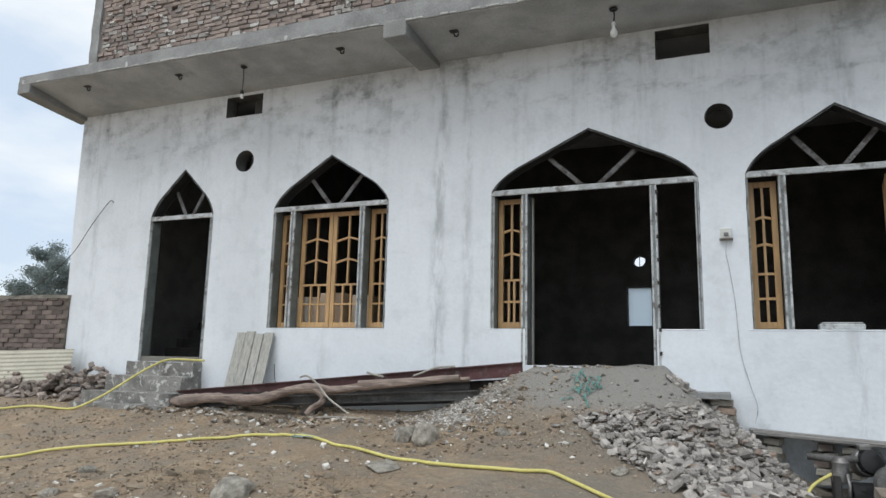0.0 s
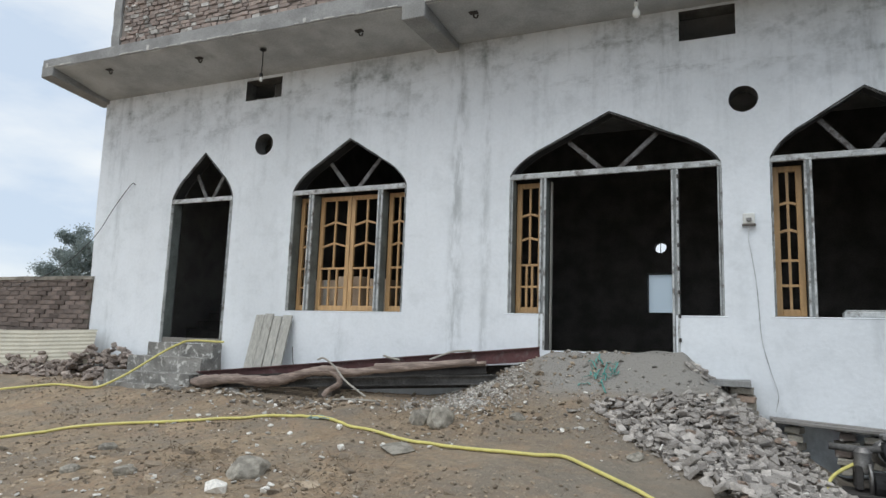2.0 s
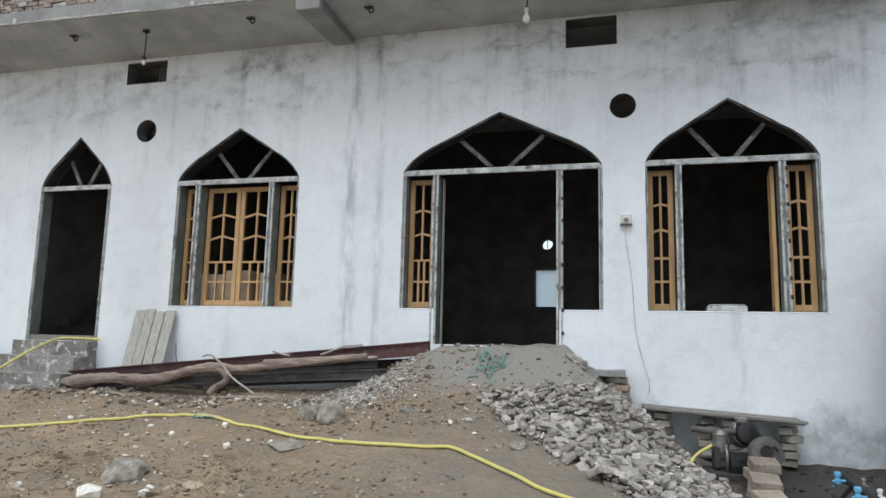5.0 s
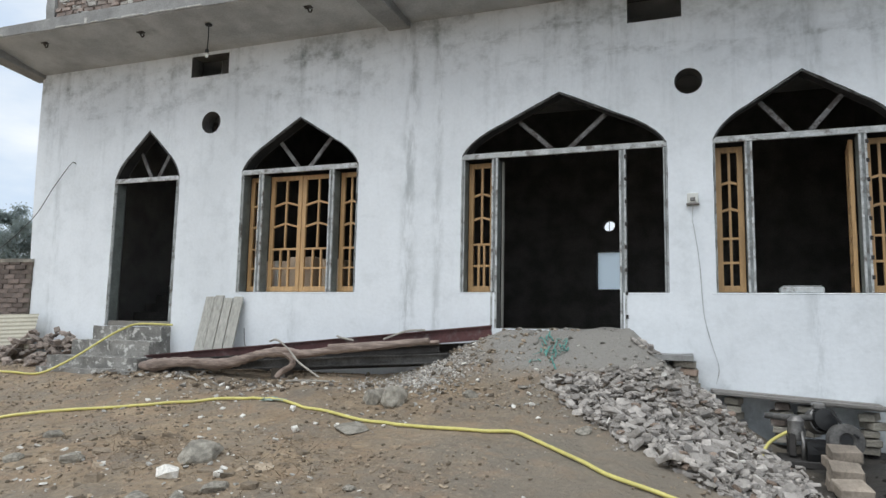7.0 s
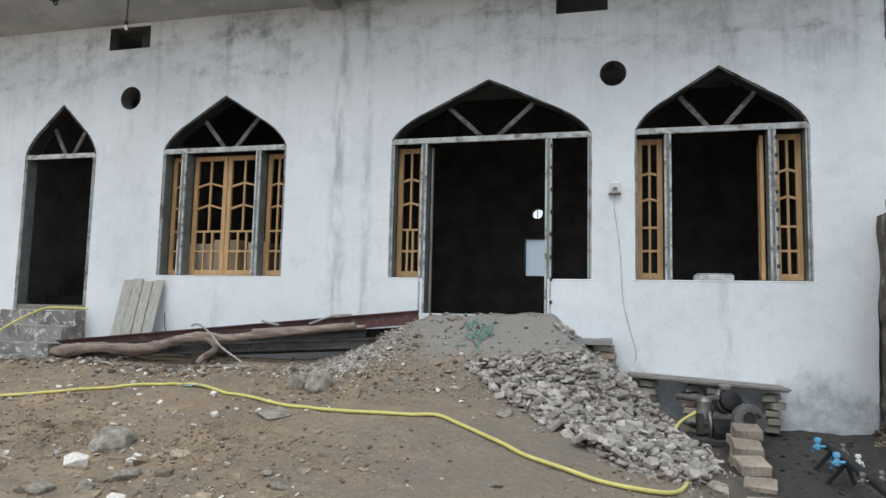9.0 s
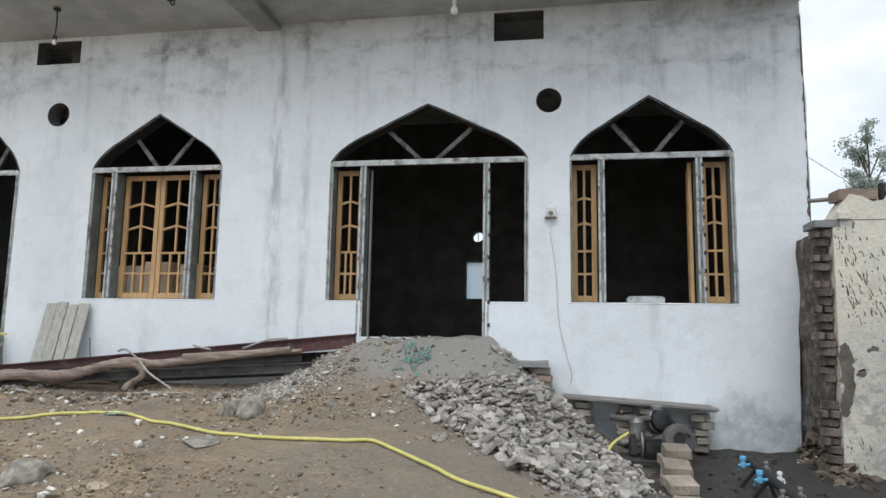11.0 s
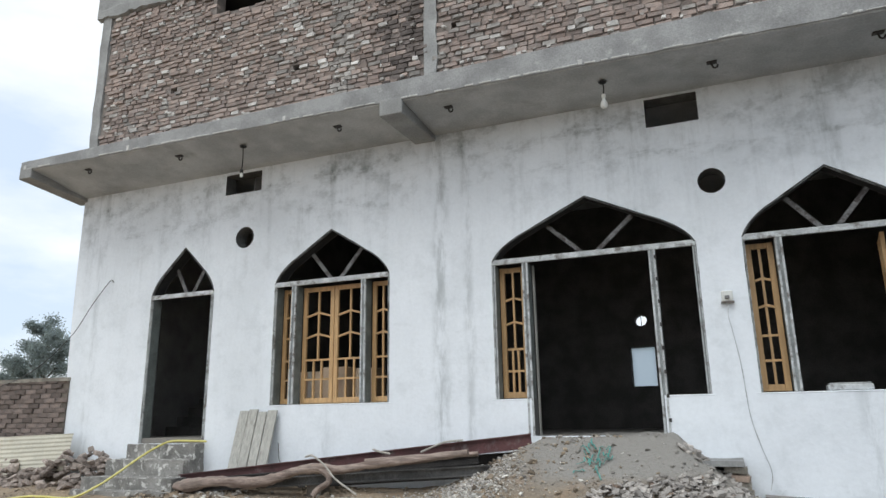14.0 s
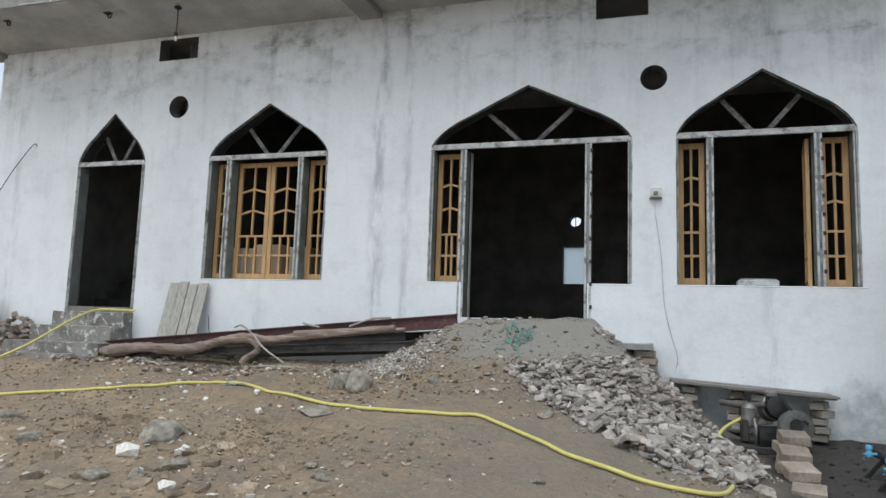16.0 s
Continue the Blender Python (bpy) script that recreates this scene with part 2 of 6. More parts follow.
    rr = n.new("ShaderNodeMapRange")
    rr.inputs["To Min"].default_value, rr.inputs["To Max"].default_value = 0.95, 0.6
    l.new(mr.outputs["Result"], rr.inputs["Value"]); l.new(rr.outputs["Result"], b.inputs["Roughness"])


M_EARTH = material("packed_earth", (0.385, 0.293, 0.195), 0.95, vary=0.42, scale=2.6, fine=17, bump=0.95, spread=0.05,
                   tint=(0.28, 0.21, 0.138), dark=(0.215, 0.18, 0.14), dark_at=(0.46, 0.66), dark_scale=1.1)
wet_mud(M_EARTH)


# ---- helpers for things ----
def part(name, bm, mat, parent=None, label="", smooth=False):
    """Link a bmesh as one mesh object under a thing."""
    me = bpy.data.meshes.new(name)
    bmesh.ops.recalc_face_normals(bm, faces=bm.faces[:])
    if smooth:
        for e in bm.edges:
            e.smooth = e.calc_face_angle(0.0) < 0.75
    bm.to_mesh(me)
    bm.free()
    for mm in (mat if isinstance(mat, (list, tuple)) else [mat]):
        me.materials.append(mm)
    if smooth:
        for p in me.polygons:
            p.use_smooth = True
    ob = new(name, me)
    if parent:
        ob.parent = parent
    if label:
        ob["label"] = label
    return ob


def shared(name, me, parent, m):
    """One more object on an existing mesh."""
    ob = new(name, me)
    ob.parent = parent
    ob.matrix_basis = m
    return ob


def empty(name, place=(0, 0, 0)):
    ob = new(name)
    ob.location = place
    ob.empty_display_size = 0.1
    return ob


def box(bm, x0, x1, y0, y1, z0, z1, bevel=0.0, m=None):
    r = bmesh.ops.create_cube(bm, size=1.0)
    vs = r["verts"]
    bmesh.ops.scale(bm, vec=(x1 - x0, y1 - y0, z1 - z0), verts=vs)
    bmesh.ops.translate(bm, vec=((x0 + x1) / 2, (y0 + y1) / 2, (z0 + z1) / 2), verts=vs)
    if bevel:
        es = list({e for v in vs for e in v.link_edges})
        r = bmesh.ops.bevel(bm, geom=es, offset=bevel, segments=1, affect="EDGES")
        vs = list({v for f in r["faces"] for v in f.verts} | {v for v in vs if v.is_valid})
    if m is not None:
        bmesh.ops.transform(bm, matrix=m, verts=vs)
    return vs


def boxes(*rows, bevel=0.0):
    bm = bmesh.new()
    for r in rows:
        box(bm, *r, bevel=bevel)
    return bm


def bar(bm, a, b, w, h, up=(0, -1, 0)):
    """A square bar from a to b, w wide and h thick towards up."""
    a, b = Vector(a), Vector(b)
    d = (b - a).normalized()
    u = Vector(up); u = (u - d * u.dot(d)).normalized()
    s = d.cross(u)
    c = [a + s * w / 2 * i + u * h / 2 * j for i, j in ((-1, -1), (1, -1), (1, 1), (-1, 1))]
    c += [p + (b - a) for p in c]
    v = [bm.verts.new(p) for p in c]
    for q in ((0, 1, 2, 3), (7, 6, 5, 4), (0, 4, 5, 1), (1, 5, 6, 2), (2, 6, 7, 3), (3, 7, 4, 0)):
        bm.faces.new([v[i] for i in q])
    return v


def tube(points, radius, sides=10, wobble=0.0, taper=None, seed=1):
    """A round pipe along points, joined rings with closed ends."""
    rnd = random.Random(seed)
    bm = bmesh.new()
    pts = [Vector(p) for p in points]
    rings = []
    ref = Vector((0, 0, 1))
    for i, p in enumerate(pts):
        d = (pts[min(i + 1, len(pts) - 1)] - pts[max(i - 1, 0)]).normalized()
        if abs(d.dot(ref)) > 0.98:
            ref = Vector((1, 0, 0))
        u = (ref - d * d.dot(ref)).normalized()
        w = d.cross(u)
        r = radius * (taper(i / (len(pts) - 1)) if taper else 1)
        ring = []
        for k in range(sides):
            a = 2 * math.pi * k / sides
            rr = r * (1 + wobble * rnd.uniform(-1, 1))
            ring.append(bm.verts.new(p + (u * math.cos(a) + w * math.sin(a)) * rr))
        rings.append(ring)
    for a, b in zip(rings, rings[1:]):
        for k in range(sides):
            bm.faces.new((a[k], a[(k + 1) % sides], b[(k + 1) % sides], b[k]))
    bm.faces.new(rings[0][::-1]); bm.faces.new(rings[-1])
    return bm


def spline(ctrl, steps=8):
    """A smooth line of points through the control points."""
    c = [Vector(p) for p in ctrl]
    c = [2 * c[0] - c[1]] + c + [2 * c[-1] - c[-2]]
    out = []
    for i in range(1, len(c) - 2):
        p0, p1, p2, p3 = c[i - 1:i + 3]
        for k in range(steps):
            t = k / steps
            out.append(0.5 * (2 * p1 + (p2 - p0) * t + (2 * p0 - 5 * p1 + 4 * p2 - p3) * t * t + (3 * p1 - p0 - 3 * p2 + p3) * t ** 3))
    out.append(c[-2])
    return out


def lathe(profile, sides=24, m=None):
    """Turn (radius, height) pairs about z."""
    bm = bmesh.new()
    rings = [[bm.verts.new((r * math.cos(2 * math.pi * k / sides), r * math.sin(2 * math.pi * k / sides), z)) for k in range(sides)]
             for r, z in profile]
    for a, b in zip(rings, rings[1:]):
        for k in range(sides):
            bm.faces.new((a[k], a[(k + 1) % sides], b[(k + 1) % sides], b[k]))
    bm.faces.new(rings[0][::-1]); bm.faces.new(rings[-1])
    if m is not None:
        bmesh.ops.transform(bm, matrix=m, verts=bm.verts[:])
    return bm


def plate(outer, holes, y0, y1):
    """A wall slab in the x-z plane with holes, from y0 to y1."""
    bm = bmesh.new()
    es = []
    for loop in [outer] + holes:
        vs = [bm.verts.new((x, y0, z)) for x, z in loop]
        es += [bm.edges.new((vs[i], vs[(i + 1) % len(vs)])) for i in range(len(vs))]
    r = bmesh.ops.triangle_fill(bm, edges=es, use_beauty=True, use_dissolve=False, normal=(0, -1, 0))
    fs = [g for g in r["geom"] if isinstance(g, bmesh.types.BMFace)]
    ex = bmesh.ops.extrude_face_region(bm, geom=fs)
    bmesh.ops.translate(bm, vec=(0, y1 - y0, 0), verts=[g for g in ex["geom"] if isinstance(g, bmesh.types.BMVert)])
    return bm


def smooth01(a, b, v):
    t = min(1.0, max(0.0, (v - a) / (b - a)))
    return t * t * (3 - 2 * t)


# ---- the plan: facade in the plane y = 8.6, street floor about z = 0 ----
FY, THICK = 8.6, 0.23
X_LEFT, X_RIGHT = -10.12, 3.08
Z_SPRING, Z_SILL, Z_APEX, Z_FLOOR, Z_SOFFIT = 3.77, 2.02, 4.50, 1.58, 5.69
Z_SLAB, Y_EDGE = 6.02, 7.50
ARCH = ((1.0, 0.0), (0.965, 0.10), (0.90, 0.215), (0.81, 0.33), (0.71, 0.43), (0.585, 0.525), (0.3, 0.76), (0.0, 1.0))


def arch(x0, x1, rise):
    """The points of a pointed arch from the right springing over the apex to the left one."""
    c, h = (x0 + x1) / 2, (x1 - x0) / 2
    right = [(c + h * u, Z_SPRING + rise * v) for u, v in ARCH]
    left = [(c - h * u, Z_SPRING + rise * v) for u, v in reversed(ARCH[:-1])]
    return right + left


OPENINGS = {"stair_door": (-8.36, -7.10, 0.77), "left_window": (-5.97, -4.07, 0.75), "main_door": (-2.58, -0.07, 0.74), "right_window": (0.43, 2.29, 0.73)}


def outline(name):
    x0, x1, rise = OPENINGS[name]
    if name == "stair_door":
        foot = [(x0, 1.50), (x1, 1.50)]
    elif name == "main_door":
        foot = [(x0, Z_SILL), (-2.10, Z_SILL), (-2.10, Z_FLOOR), (-0.58, Z_FLOOR), (-0.58, Z_SILL), (x1, Z_SILL)]
    else:
        foot = [(x0, Z_SILL), (x1, Z_SILL)]
    return foot + arch(x0, x1, rise)


def ragged(loop, amount=0.007, step=0.09):
    """The same loop with its edges broken by small nicks in the plaster."""
    out = []
    cx, cz = sum(p[0] for p in loop) / len(loop), sum(p[1] for p in loop) / len(loop)
    for (ax, az), (bx, bz) in zip(loop, loop[1:] + loop[:1]):
        k = max(1, int(math.hypot(bx - ax, bz - az) / step))
        for i in range(k):
            x, z = ax + (bx - ax) * i / k, az + (bz - az) * i / k
            d = math.hypot(x - cx, z - cz)
            a = amount * (0.3 + 1.2 * abs(noise.noise(Vector((x * 6, z * 6, 3))))) * (1.0 if i else 0.4)
            out.append((x + (x - cx) / d * a, z + (z - cz) / d * a))
    return out


def ring(cx, cz, r, n=28):
    return [(cx + r * math.cos(2 * math.pi * k / n), cz + r * math.sin(2 * math.pi * k / n)) for k in range(n)]


def ground_z(x, y):
    """Height of the earth: it rises to the house, is heaped before the main door and falls off beside it."""
    left = max(0.0, 0.145 * (min(y, 8.2) - 1.5))
    left = left * 0.97 + 0.03 * (1 - math.exp(-max(0, y - 1) * 0.2))
    left -= 0.16 * smooth01(-4.0, -8.5, x) * smooth01(7.4, 6.2, y)
    right = 0.10 + 0.036 * max(0.0, min(y, 8.6))
    s = smooth01(-0.5, 1.3 - 0.10 * (y - 4), x)
    z = left * (1 - s) + right * s
    dx = max(0.0, -1.95 - x, x + 0.52)
    dy = max(0.0, 8.35 - y)
    d = math.hypot(dx * (1.05 if x > -1 else 0.74), dy * 0.95)
    heap = 1.57 - 0.80 * max(0.0, d - 0.02)
    k = 0.16
    t = max(0.0, min(1.0, 0.5 + 0.5 * (heap - z) / k))
    z = z * (1 - t) + heap * t + k * t * (1 - t)
    # bank of spoil against the end of the beams
    z += 0.10 * smooth01(1.0, 0.0, math.hypot((x + 2.75) / 0.95, (y - 8.1) / 0.6))
    p = Vector((x, y, 0))
    rough = 0.045 * noise.noise(p * 0.9) + 0.025 * noise.noise(p * 2.6 + Vector((7, 3, 1))) + 0.014 * noise.noise(p * 4.3) + 0.010 * noise.noise(p * 8.7)
    rough += 0.012 * smooth01(0.6, 1.8, x) * noise.noise(p * 5.9 + Vector((2, 8, 4)))
    return z + rough * smooth01(40, 12, abs(x) + abs(y - 6))


# ---- structure ----

def build_ground():
    bm = bmesh.new()
    def axis(lo, mid0, mid1, hi, step):
        vals = list(np.arange(mid0, mid1 + 1e-6, step))
        d, v = step, mid0
        while v > lo:
            d *= 1.35; v -= d; vals.insert(0, v)
        d, v = step, mid1
        while v < hi:
            d *= 1.35; v += d; vals.append(v)
        return vals
    xs = axis(-900, -11.5, 5.5, 900, 0.045)
    ys = axis(-900, 3.0, 8.8, 1500, 0.045)
    grid = [[bm.verts.new((x, y, ground_z(x, y) if y < 12 else ground_z(x, 12) * smooth01(60, 12, y))) for x in xs] for y in ys]
    for j in range(len(ys) - 1):
        for i in range(len(xs) - 1):
            bm.faces.new((grid[j][i], grid[j][i + 1], grid[j + 1][i + 1], grid[j + 1][i]))
    g = part("ground", bm, M_EARTH, smooth=True)
    return tagged(g, "bare trampled brown earth with grit and mud", "ground", kind="structure")


ground = build_ground()

# front wall with its openings
holes = [ragged(outline(n)) for n in OPENINGS]
holes += [ring(-6.575, 4.57, 0.17), ring(0.18, 4.485, 0.155)]
holes += [[(-7.0, 5.31), (-6.31, 5.31), (-6.31, 5.64), (-7.0, 5.64)], [(-0.50, 5.28), (0.12, 5.28), (0.12, 5.655), (-0.50, 5.655)]]
wall_front = part("wall_front", plate([(X_LEFT, 0.0), (2.86, 0.0), (2.87, 0.5), (2.885, 1.1), (2.90, 1.5), (2.895, 1.75), (2.93, 2.1), (2.97, 2.35), (3.04, 2.55), (3.08, 2.8), (3.10, 3.4), (3.09, 3.9), (3.105, 4.3), (3.075, 4.8), (X_RIGHT, Z_SOFFIT), (X_LEFT, Z_SOFFIT), (X_LEFT, 4.9), (X_LEFT + 0.02, 3.6), (X_LEFT + 0.06, 2.6), (X_LEFT + 0.10, 1.6)], holes, FY, FY + THICK), [M_PLASTER, M_REVEAL, M_ARCH_SHADE])
# inner faces take a dark grey, arch heads a black painted for their shade
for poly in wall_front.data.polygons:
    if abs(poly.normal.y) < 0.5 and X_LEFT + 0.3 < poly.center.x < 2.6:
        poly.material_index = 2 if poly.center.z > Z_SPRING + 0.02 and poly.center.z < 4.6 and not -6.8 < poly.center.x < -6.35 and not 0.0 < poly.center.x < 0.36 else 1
tagged(wall_front, "white plastered front wall with grey stains and pointed arch openings", "wall", kind="structure")

# ---- more materials ----
M_STEEL = material("weathered_grey_steel_paint", (0.60, 0.62, 0.62), 0.6, vary=0.3, scale=7, fine=50, bump=0.2,
                   dark=(0.18, 0.165, 0.15), dark_at=(0.52, 0.64), dark_scale=8.0)
M_STRUT = material("rusty_strut_steel", (0.22, 0.215, 0.21), 0.7, vary=0.45, scale=9, fine=40, bump=0.3,
                   dark=(0.07, 0.06, 0.055), dark_at=(0.47, 0.56), dark_scale=8.0)
M_RIM = material("chipped_rim_steel", (0.34, 0.35, 0.35), 0.7, vary=0.4, scale=9, fine=40, bump=0.3,
                 dark=(0.08, 0.075, 0.07), dark_at=(0.44, 0.56), dark_scale=5.0)
M_CHANNEL = material("grey_channel_steel", (0.30, 0.32, 0.32), 0.65, vary=0.35, scale=6, fine=40, bump=0.2,
                     dark=(0.11, 0.10, 0.09), dark_at=(0.55, 0.68), dark_scale=7.0)
M_STEEL_IN = material("dull_grey_green_steel", (0.20, 0.225, 0.215), 0.7, vary=0.3, scale=5, fine=40, bump=0.2)
M_WOOD = material("varnished_pine", (0.60, 0.375, 0.175), 0.45, vary=0.22, scale=3, fine=30, bump=0.15, stretch=(9, 9, 1.2), random_piece=0.1)
M_BRICK = material("old_brick", (0.37, 0.29, 0.25), 0.95, vary=0.4, scale=9, fine=60, bump=0.9, tint=(0.30, 0.25, 0.225),
                   random_piece=0.30, island=True, dark=(0.36, 0.33, 0.30), dark_at=(0.55, 0.72), dark_scale=3.0)
M_BRICK_P = material("old_brick_single", (0.37, 0.29, 0.25), 0.95, vary=0.4, scale=9, fine=60, bump=0.9, tint=(0.30, 0.25, 0.225),
                     random_piece=0.30, dark=(0.36, 0.33, 0.30), dark_at=(0.55, 0.72), dark_scale=3.0)
M_BRICK_GREY = material("cement_smeared_brick", (0.40, 0.37, 0.34), 0.95, vary=0.35, scale=8, fine=60, bump=0.7, random_piece=0.3, island=True)
M_BRICK_SOOT = material("sooty_brick", (0.19, 0.16, 0.145), 0.95, vary=0.4, scale=8, fine=60, bump=0.7, random_piece=0.35, island=True)
M_BRICK_PALE = material("limewashed_brick", (0.66, 0.63, 0.59), 0.95, vary=0.25, scale=10, fine=70, bump=0.6, random_piece=0.2, island=True)
M_BRICK_DUSTY = material("dusty_loose_brick", (0.36, 0.27, 0.21), 0.95, vary=0.35, scale=9, fine=60, bump=0.7, tint=(0.28, 0.22, 0.18), random_piece=0.3)
M_RUBBLE = material("broken_cement_rubble", (0.465, 0.43, 0.395), 0.95, vary=0.3, scale=10, fine=70, bump=0.6, random_piece=0.35)
M_RUBBLE_I = material("small_cement_rubble", (0.465, 0.43, 0.395), 0.95, vary=0.3, scale=10, fine=70, bump=0.6, random_piece=0.4, island=True)
M_GRIT = material("earth_grit", (0.35, 0.28, 0.205), 0.95, vary=0.35, scale=10, fine=70, bump=0.6, random_piece=0.5, island=True)
M_STONE_I = material("ramp_stones", (0.36, 0.335, 0.30), 0.95, vary=0.3, scale=10, fine=60, bump=0.5, random_piece=0.4, island=True)
M_CLOD = material("wet_clod", (0.060, 0.053, 0.046), 0.9, vary=0.4, scale=8, fine=60, bump=0.6)
M_GRAVEL = material("grey_gravel", (0.48, 0.45, 0.41), 0.95, vary=0.3, scale=10, fine=70, bump=0.5, random_piece=0.45, island=True)
M_CHIP = material("white_chips", (0.70, 0.675, 0.625), 0.85, vary=0.25, scale=10, fine=60, bump=0.3, random_piece=0.38, island=True)
M_STONE = material("dusty_stone", (0.39, 0.36, 0.305), 0.95, vary=0.42, scale=5, fine=50, bump=0.6, random_piece=0.2)
M_HOSE = material("yellow_plastic_hose", (0.69, 0.62, 0.20), 0.28, vary=0.12, scale=8, fine=40, bump=0.05)
M_MAROON = material("maroon_primed_steel", (0.115, 0.045, 0.045), 0.6, vary=0.35, scale=4, fine=40, bump=0.2,
                    dark=(0.20, 0.17, 0.16), dark_at=(0.57, 0.72), dark_scale=3.0)
M_DUSTY_IRON = material("dusty_iron", (0.13, 0.125, 0.12), 0.85, vary=0.45, scale=5, fine=40, bump=0.3)
M_IRON = material("dark_rusty_iron", (0.065, 0.060, 0.057), 0.85, 0.1, vary=0.35, scale=6, fine=50, bump=0.3)
M_LOG = material("bark_stripped_log", (0.37, 0.29, 0.245), 0.85, vary=0.4, scale=5, fine=22, bump=0.9, stretch=(0.5, 4, 4),
                 dark=(0.16, 0.115, 0.095), dark_at=(0.50, 0.64), dark_scale=4)
M_ROPE = material("pale_rope", (0.46, 0.43, 0.38), 0.9, vary=0.25, scale=20, fine=120, bump=0.5)
M_BOARD = material("weathered_board", (0.46, 0.45, 0.41), 0.9, vary=0.25, scale=4, fine=30, bump=0.4, stretch=(10, 10, 0.8), random_piece=0.12,
                   dark=(0.22, 0.20, 0.17), dark_at=(0.58, 0.72), dark_scale=3)
M_PLANK = material("grey_plank", (0.33, 0.31, 0.29), 0.9, vary=0.3, scale=4, fine=30, bump=0.4, stretch=(0.8, 10, 10), random_piece=0.12)
M_SHEET = material("cream_corrugated_sheet", (0.52, 0.49, 0.40), 0.55, vary=0.15, scale=3, fine=30, bump=0.1,
                   dark=(0.42, 0.36, 0.27), dark_at=(0.58, 0.78), dark_scale=2)
M_CREAM = material("flaking_cream_plaster", (0.74, 0.68, 0.555), 0.92, vary=0.20, scale=2.6, fine=30, bump=0.7, spread=0.015, tint=(0.68, 0.645, 0.56),
                   dark=(0.55, 0.51, 0.44), dark_at=(0.52, 0.72), dark_scale=2.6)
def flaking(m):
    """Limewash scaled off in small patches over the lower half, down to grey render."""
    n, l = m.node_tree.nodes, m.node_tree.links
    b = n["Principled BSDF"]
    was = b.inputs["Base Color"].links[0].from_socket
    co = n.new("ShaderNodeTexCoord")
    sx = n.new("ShaderNodeSeparateXYZ"); l.new(co.outputs["Object"], sx.inputs["Vector"])
    for scale, at, colour, lo, hi, k in ((2.2, (0.45, 0.60), (0.55, 0.53, 0.49), 1.75, 1.25, 1.0), (9.0, (0.52, 0.60), (0.40, 0.37, 0.33), 1.9, 1.2, 2.0),
                                         (13.0, (0.56, 0.62), (0.72, 0.71, 0.68), 1.8, 1.3, 3.0), (5.0, (0.56, 0.66), (0.33, 0.27, 0.20), 9.0, 8.0, 4.0)):
        mp = n.new("ShaderNodeMapping"); mp.inputs["Location"].default_value = (k * 3, k, k * 5)
        ns = n.new("ShaderNodeTexNoise")
        ns.inputs["Scale"].default_value, ns.inputs["Detail"].default_value, ns.inputs["Roughness"].default_value = scale, 8, 0.68
        l.new(co.outputs["Object"], mp.inputs["Vector"]); l.new(mp.outputs["Vector"], ns.inputs["Vector"])
        f = n.new("ShaderNodeMapRange"); f.inputs["From Min"].default_value, f.inputs["From Max"].default_value = at
        f.inputs["To Max"].default_value = 0.8 if k < 4 else 0.2
        l.new(ns.outputs["Fac"], f.inputs["Value"])
        low = n.new("ShaderNodeMapRange"); low.inputs["From Min"].default_value, low.inputs["From Max"].default_value = lo, hi
        l.new(sx.outputs["Z"], low.inputs["Value"])
        both = n.new("ShaderNodeMath"); both.operation = "MULTIPLY"
        l.new(f.outputs["Result"], both.inputs[0]); l.new(low.outputs["Result"], both.inputs[1])
        mx = n.new("ShaderNodeMix"); mx.data_type = "RGBA"; mx.inputs["B"].default_value = (*colour, 1)
        l.new(both.outputs["Value"], mx.inputs["Factor"]); l.new(was, mx.inputs["A"])
        was = mx.outputs["Result"]
    l.new(was, b.inputs["Base Color"])


flaking(M_CREAM)
M_PIT = material("chipped_plaster_core", (0.17, 0.145, 0.12), 0.95, vary=0.35, scale=8, fine=60, bump=0.6)
M_TANK = material("blue_plastic", (0.050, 0.135, 0.30), 0.5, vary=0.18, scale=2.5, fine=30, bump=0.06, tint=(0.062, 0.16, 0.33),
                  dark=(0.15, 0.215, 0.31), dark_at=(0.50, 0.80), dark_scale=3.5)
M_PIPE = material("grey_brown_pipe", (0.20, 0.175, 0.155), 0.5, vary=0.25, scale=6, fine=40, bump=0.1)
M_BLACK = material("black_plastic", (0.014, 0.014, 0.015), 0.6, vary=0.3, scale=6, fine=40, bump=0.1)
M_TAP_BLUE = material("light_blue_plastic", (0.13, 0.42, 0.68), 0.35, vary=0.1, scale=10, fine=40, bump=0.05)
M_TAP_PALE = material("white_plastic", (0.74, 0.74, 0.70), 0.4, vary=0.1, scale=10, fine=40, bump=0.05)
M_METAL = material("worn_grey_cast_metal", (0.30, 0.29, 0.28), 0.45, 0.7, vary=0.35, scale=8, fine=50, bump=0.2)
M_TEAL = material("teal_plastic_scrap", (0.11, 0.32, 0.28), 0.6, vary=0.25, scale=15, fine=60, bump=0.2)
M_STRAW = material("dry_straw", (0.24, 0.175, 0.11), 0.9, vary=0.35, scale=10, fine=60, bump=0.1, random_piece=0.4, island=True)
M_BARK = material("tree_bark", (0.12, 0.10, 0.08), 0.95, vary=0.35, scale=8, fine=40, bump=0.5)
# leaf colour lifted and greyed to paint in distance haze
M_LEAF = material("grey_green_leaf", (0.23, 0.275, 0.29), 0.7, vary=0.3, scale=3, fine=20, bump=0.0, random_piece=0.5, island=True)


